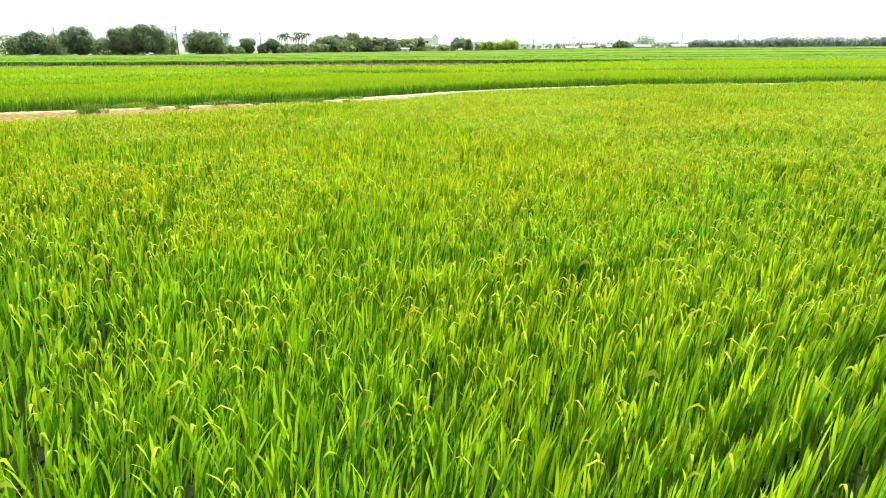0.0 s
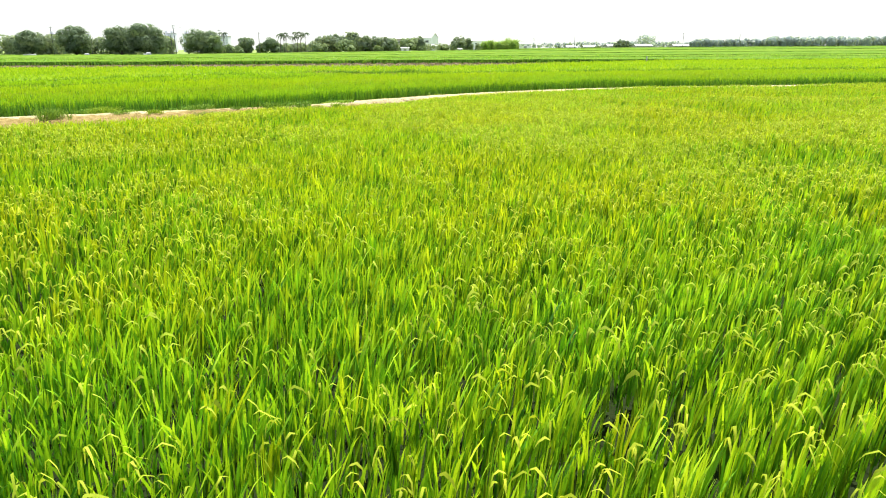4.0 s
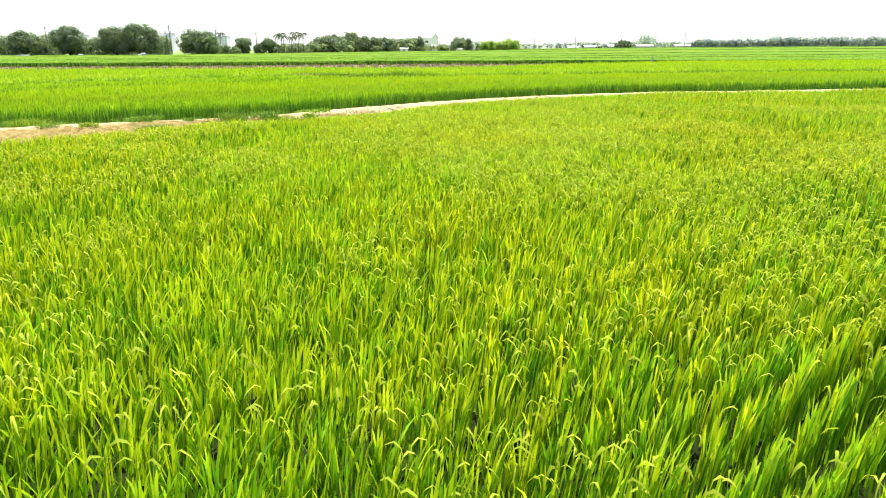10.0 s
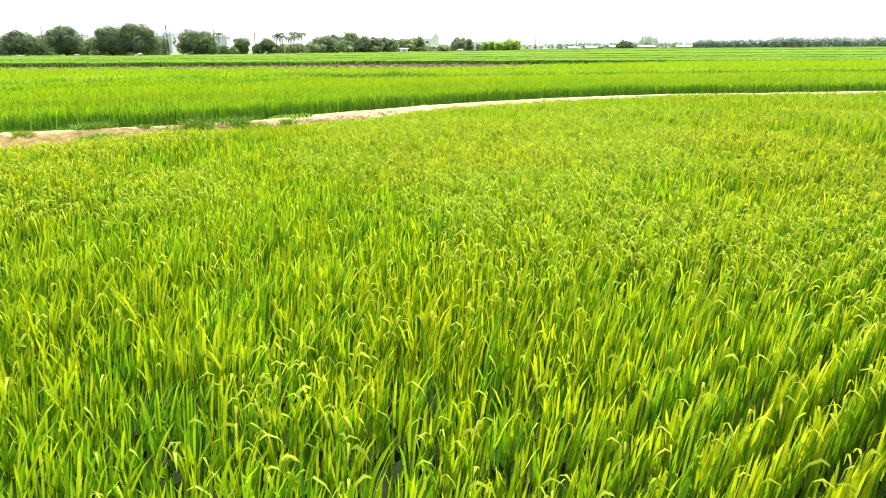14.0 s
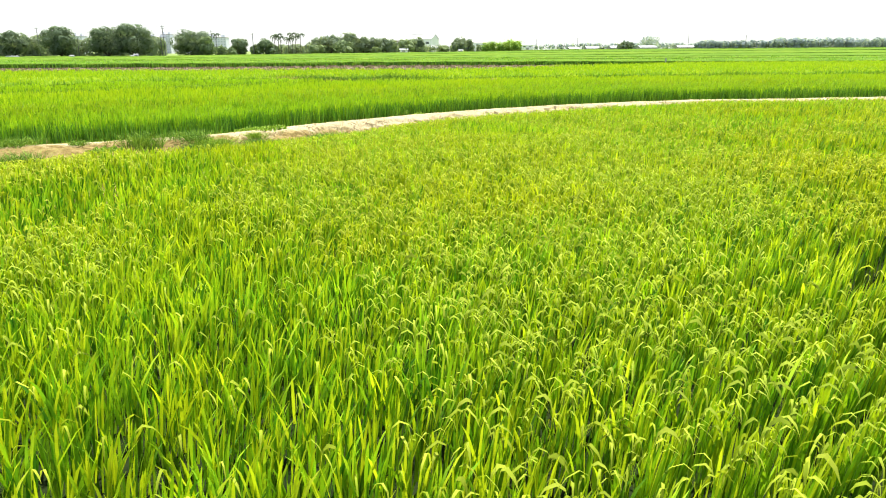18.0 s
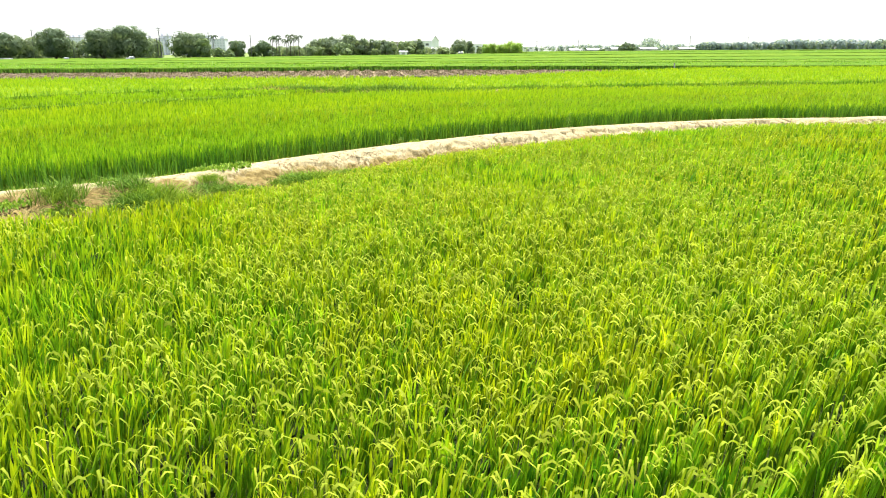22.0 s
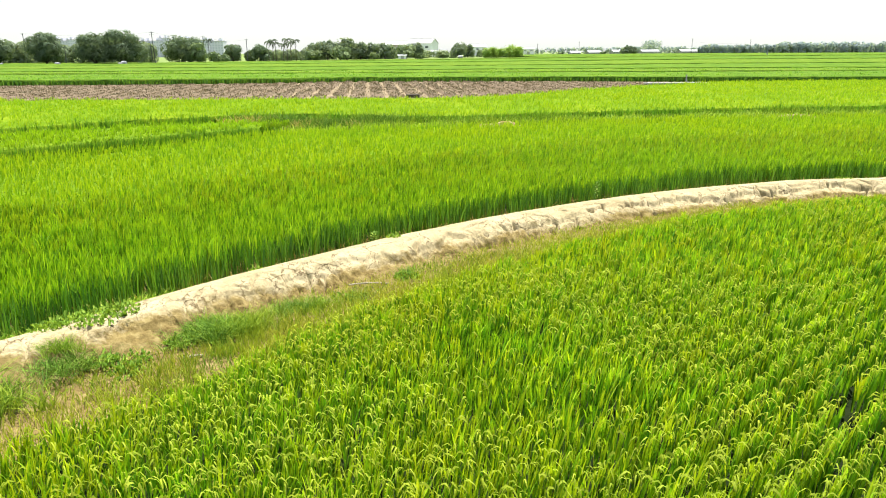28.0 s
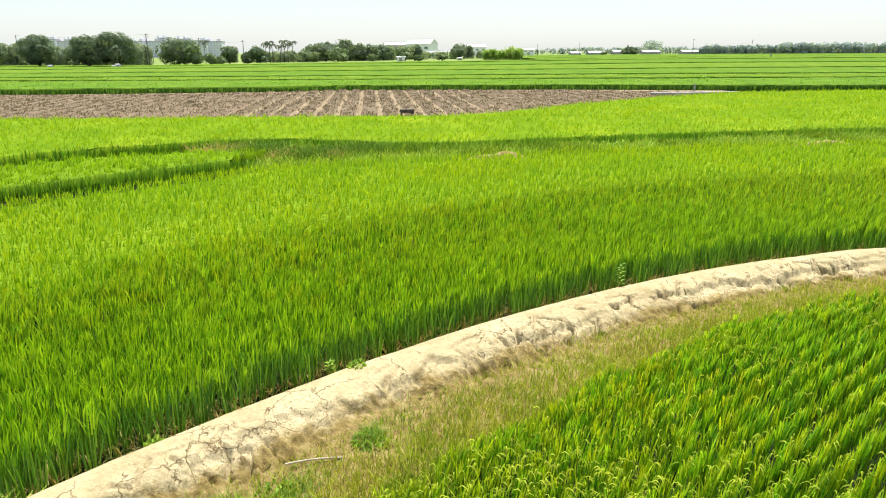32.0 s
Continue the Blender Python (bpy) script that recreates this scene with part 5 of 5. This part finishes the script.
def palm(p, dist, h, seed):
    g = np.random.default_rng(seed)
    x, y = across(p, dist)
    root = new("betel_palm")
    root.matrix_world = pose(x, y, float(rise(x, y)) - 0.05)
    top = Vector((g.normal(0, 0.25), 0, h))
    part("trunk", tube(bmesh.new(), (0, 0, 0), top, 0.16, 0.11, 8), BARK, root)
    for q in range(9):
        a = q * 0.7 + g.random() * 0.4
        up = 1.25 - 0.33 * (q % 4) + 0.2 * g.random()
        n = 14
        f = np.linspace(0.1, 1, n)
        L = 2.3
        sx, sy, sz = top.x + L * f * math.cos(a), top.y + L * f * math.sin(a), top.z + L * (up * f - 1.35 * f**2)
        v = []
        for side in (1, -1):
            v.append(blades(sx, sy, sz, np.full(n, -0.35), -side * 0.5 * math.sin(a) * np.sin(f * 3) + 0.2 * math.cos(a), side * 0.5 * math.cos(a) * np.sin(f * 3) + 0.2 * math.sin(a), np.full(n, 0.6), np.full(n, a)))
        part("frond", mesh_from("frond", *joined(v), [PALM_LEAF]), PALM_LEAF, root)
    tagged(root, "slender dark betel palm among far hedges", "palm tree", "palms by the far houses")


for n, (p, h) in enumerate(((472, 9.5), (480, 10.2), (486, 9.0), (498, 8.2), (505, 10.6), (512, 9.3), (521, 10.0), (366, 10.8))):
    palm(p, 345 + 4 * (n % 3), h, 90 + n)


# ---- poles and wires ----
def utility_pole(p, dist, h, arms, lean=0.0):
    x, y = across(p, dist)
    root = new("utility_pole")
    root.matrix_world = pose(x, y, float(rise(x, y)) - 0.05, 0, lean, 0)
    part("pole", tube(bmesh.new(), (0, 0, 0), (0, 0, h), 0.2, 0.13, 10), POLE, root)
    for q in range(arms):
        z = h - 0.5 - 0.9 * q
        part("crossarm", box(bmesh.new(), 0, 0, z, 1.9, 0.1, 0.12, 0.01), POLE, root)
        for ix in (-0.85, -0.3, 0.3, 0.85):
            part("insulator", tube(bmesh.new(), (ix, 0, z + 0.12), (ix, 0, z + 0.34), 0.05, 0.035, 6), WHITE_WALL, root)
    tagged(root, "dark grey utility pole with crossarms", "utility pole", "poles beyond the paddies")
    return x, y, h


tops = [utility_pole(p, dist, h, arms, lean) for p, dist, h, arms, lean in ((37, 330, 14.2, 1, 0), (267, 300, 13.8, 2, -1.6), (263, 318, 10.0, 0, -2.0), (357, 335, 12.6, 1, 0), (434, 360, 11.6, 1, 0), (107, 312, 9.0, 0, 1.5),
                                                                       (1226, 640, 13.5, 1, 0), (1329, 660, 13.0, 1, 0), (1026, 700, 12.0, 1, 0), (952, 640, 10.0, 1, 0))]
for a, b in ((0, 1), (1, 3), (3, 4), (6, 7)):
    (xa, ya, ha), (xb, yb, hb) = tops[a], tops[b]
    bm = bmesh.new()
    last = Vector((xa, ya, ha - 0.2))
    for n in range(1, 13):
        t = n / 12
        q = Vector((xa + (xb - xa) * t, ya + (yb - ya) * t, ha + (hb - ha) * t - 0.2 - 5.0 * t * (1 - t)))
        tube(bm, last, q, 0.018, 0.018, 4)
        last = q
    tagged(part("overhead_wire", bm, BARK), "thin dark sagging overhead wire between poles", "wire")


# ---- buildings ----
def block(p, dist, w, deep, h, floors, bays, label, wall=TILE_WALL_HAZE, yaw=0.0, tower=True):
    """A flat-roofed block of flats with its windows and roof houses."""
    x, y = across(p, dist)
    root = new("apartment_block")
    root.matrix_world = pose(x, y, float(rise(x, y)) - 0.05, 0, 0, yaw)
    part("wall", box(bmesh.new(), 0, 0, 0, w, deep, h), wall, root)
    roof = part("roof", box(bmesh.new(), 0, 0, h + 0.004, w + 0.5, deep + 0.5, 0.7, 0.05), CONCRETE, root)
    if tower:
        for q in (-0.28, 0.3):
            part("roof_house", box(bmesh.new(), q * w, 0, h + 0.708, w * 0.2, deep * 0.5, 3.0, 0.05), wall, roof)
    pane = box(bmesh.new(), 0, 0, 0, w / bays * 0.5, 0.12, h / floors * 0.45)
    me = bpy.data.meshes.new("window")
    pane.to_mesh(me)
    pane.free()
    me.materials.append(GLASS_HAZE)
    for f in range(floors):
        for b in range(bays):
            ob = new("window", me)
            ob.parent = root
            ob.location = (-w / 2 + (b + 0.5) * w / bays, -deep / 2, (f + 0.28) * h / floors)
    return tagged(root, label, "apartment block", "flats on the horizon")


FLATS = "hazy grey block of flats far on the horizon"
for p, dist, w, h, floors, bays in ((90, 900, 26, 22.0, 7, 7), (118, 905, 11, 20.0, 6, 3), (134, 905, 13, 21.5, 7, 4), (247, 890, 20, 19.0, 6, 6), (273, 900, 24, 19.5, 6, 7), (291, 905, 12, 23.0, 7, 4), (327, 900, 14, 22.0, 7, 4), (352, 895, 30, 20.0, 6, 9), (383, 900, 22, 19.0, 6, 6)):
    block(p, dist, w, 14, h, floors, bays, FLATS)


def shed(name, p, dist, w, deep, h, ridge, label, category, wall, roof_m, yaw=0.0, doors=2, windows=3):
    """A gabled building: walls, an overhanging two-sided roof, doors and windows."""
    x, y = across(p, dist)
    root = new(name)
    root.matrix_world = pose(x, y, float(rise(x, y)) - 0.05, 0, 0, yaw)
    bm = bmesh.new()
    box(bm, 0, 0, 0, w, deep, h)
    for s in (-1, 1):
        a, b, c = (bm.verts.new(q) for q in ((s * w / 2, -deep / 2, h), (s * w / 2, deep / 2, h), (s * w / 2, 0, h + ridge)))
        bm.faces.new((a, b, c) if s > 0 else (b, a, c))
    part("wall", bm, wall, root)
    ang = math.atan2(ridge, deep / 2)
    for s in (-1, 1):
        slope = math.hypot(ridge, deep / 2) + 0.6
        bm = bmesh.new()
        box(bm, 0, 0, 0, w + 1.0, slope, 0.14, 0.01)
        ribs = max(4, int(w / 1.2))
        for q in range(ribs):
            box(bm, -w / 2 + (q + 0.5) * w / ribs, 0, 0.13, 0.12, slope, 0.06)
        bm.transform(Matrix.Translation((0, s * deep / 4, h + ridge / 2 + 0.02)) @ Matrix.Rotation(-s * ang, 4, "X"))
        part("roof", bm, roof_m, root)
    for q in range(doors):
        part("door", box(bmesh.new(), -w / 2 + (q + 0.5) * w / doors, -deep / 2 - 0.02, 0, min(3.0, w / doors * 0.4), 0.1, min(3.0, h * 0.7), 0.02), SHEET, root)
    for q in range(windows):
        win = part("window", box(bmesh.new(), -w / 2 + (q + 0.5) * w / windows, -deep / 2 - 0.03, h * 0.62, w / windows * 0.45, 0.1, h * 0.2, 0.02), WHITE_WALL, root)
        part("pane", box(bmesh.new(), -w / 2 + (q + 0.5) * w / windows, -deep / 2 - 0.085, h * 0.64, w / windows * 0.38, 0.03, h * 0.16), GLASS_DARK, win)
    return tagged(root, label, category)


shed("farm_house", 748, 640, 24, 16, 11.5, 4.2, "pale two-storey farm house with a grey sheet roof", "house", WHITE_WALL, SHEET, -24)
shed("farm_house", 703, 655, 22, 14, 11.0, 3.0, "faded pink farm house behind trees", "house", PINK_WALL, SHEET, 8)
shed("farm_shed", 775, 600, 16, 9, 4.0, 1.6, "small shed with a pale sheet roof beside the house", "shed", WHITE_WALL, SHEET_WHITE, -10, 1, 2)
shed("farm_house", 843, 700, 18, 12, 8.5, 2.6, "white house between far trees", "house", WHITE_WALL, SHEET, 12)
shed("farm_house", 505, 470, 12, 8, 4.6, 1.6, "low white house behind the palms", "house", WHITE_WALL, SHEET_WHITE, 0, 1, 3)
shed("farm_house", 935, 720, 12, 9, 5.5, 1.6, "small white house on the horizon", "house", WHITE_WALL, SHEET_WHITE, 0, 1, 2)
for p, w, h in ((1018, 10, 1.5), (1052, 14, 1.7), (1096, 15, 2.3), (1150, 18, 2.2), (1222, 22, 2.2)):
    shed("long_shed", p, 750, w, 14, h, 2.0, "long low shed with a white sheet roof on the horizon", "shed", CONCRETE, SHEET_WHITE, 3, 4, 6)
shed("pump_hut", 711, 380, 4.2, 3.0, 2.2, 0.5, "small white field hut beside a shrub", "hut", WHITE_WALL, SHEET_WHITE, 0, 1, 1)


def white_tank(p, dist, length, h):
    x, y = across(p, dist)
    root = new("water_tank")
    root.matrix_world = pose(x, y, float(rise(x, y)) - 0.05)
    bm = tube(bmesh.new(), (-length / 2, 0, h * 0.6), (length / 2, 0, h * 0.6), h * 0.42, h * 0.42, 14)
    part("tank", bm, SHEET_WHITE, root)
    for s in (-0.3, 0.3):
        part("cradle", box(bmesh.new(), s * length, 0, 0, 0.3, h * 0.7, h * 0.3, 0.03), CONCRETE, root)
    tagged(root, "white water tank lying under the trees", "water tank", "white tanks by the trees")


white_tank(90, 283, 1.9, 1.5)
white_tank(203, 283, 1.5, 1.3)
white_tank(210, 284, 1.8, 1.9)
white_tank(-21, 283, 5.5, 1.3)
white_tank(815, 378, 2.5, 1.8)

x, y = across(1363, 318)
post = new("field_marker")
post.matrix_world = pose(x, y, float(rise(x, y)))
part("post", tube(bmesh.new(), (0, 0, 0), (0, 0, 1.5), 0.14, 0.14, 10), BARK, post)
part("sleeve", tube(bmesh.new(), (0, 0, 1.1), (0, 0, 2.3), 0.3, 0.26, 12), SHEET_WHITE, post, "white plastic sleeve")
tagged(post, "field marker post with a white sleeve in the rice", "marker post")
kerb = tagged(part("concrete_channel", box(box(bmesh.new(), 0, 0, 0, 13, 0.35, 0.5, 0.03), 0, 1.1, 0, 13, 0.35, 0.5, 0.03), CONCRETE), "low pale concrete channel at the tilled field's end", "channel")
kerb.matrix_world = pose(37.2, 122.3, 0.02, 0, 0, 9)
tagged(part("marker_stake", tube(bmesh.new(), (38.2, 126.4, 0), (38.2, 126.5, 1.5), 0.12, 0.10, 8), SHEET_WHITE), "short white stake at the paddy's corner", "stake")
crate = new("field_crate")
crate.matrix_world = pose(-2.1, 92.4, 0.05, 0, 0, 12)
part("body", box(bmesh.new(), 0, 0, 0.3, 1.3, 0.9, 0.35, 0.03), BARK, crate)
for ix in (-0.55, 0.55):
    for iy in (-0.35, 0.35):
        part("leg", box(bmesh.new(), ix, iy, 0, 0.1, 0.1, 0.3, 0.01), BARK, crate)
tagged(crate, "dark wooden stand at the edge of the tilled field", "stand")
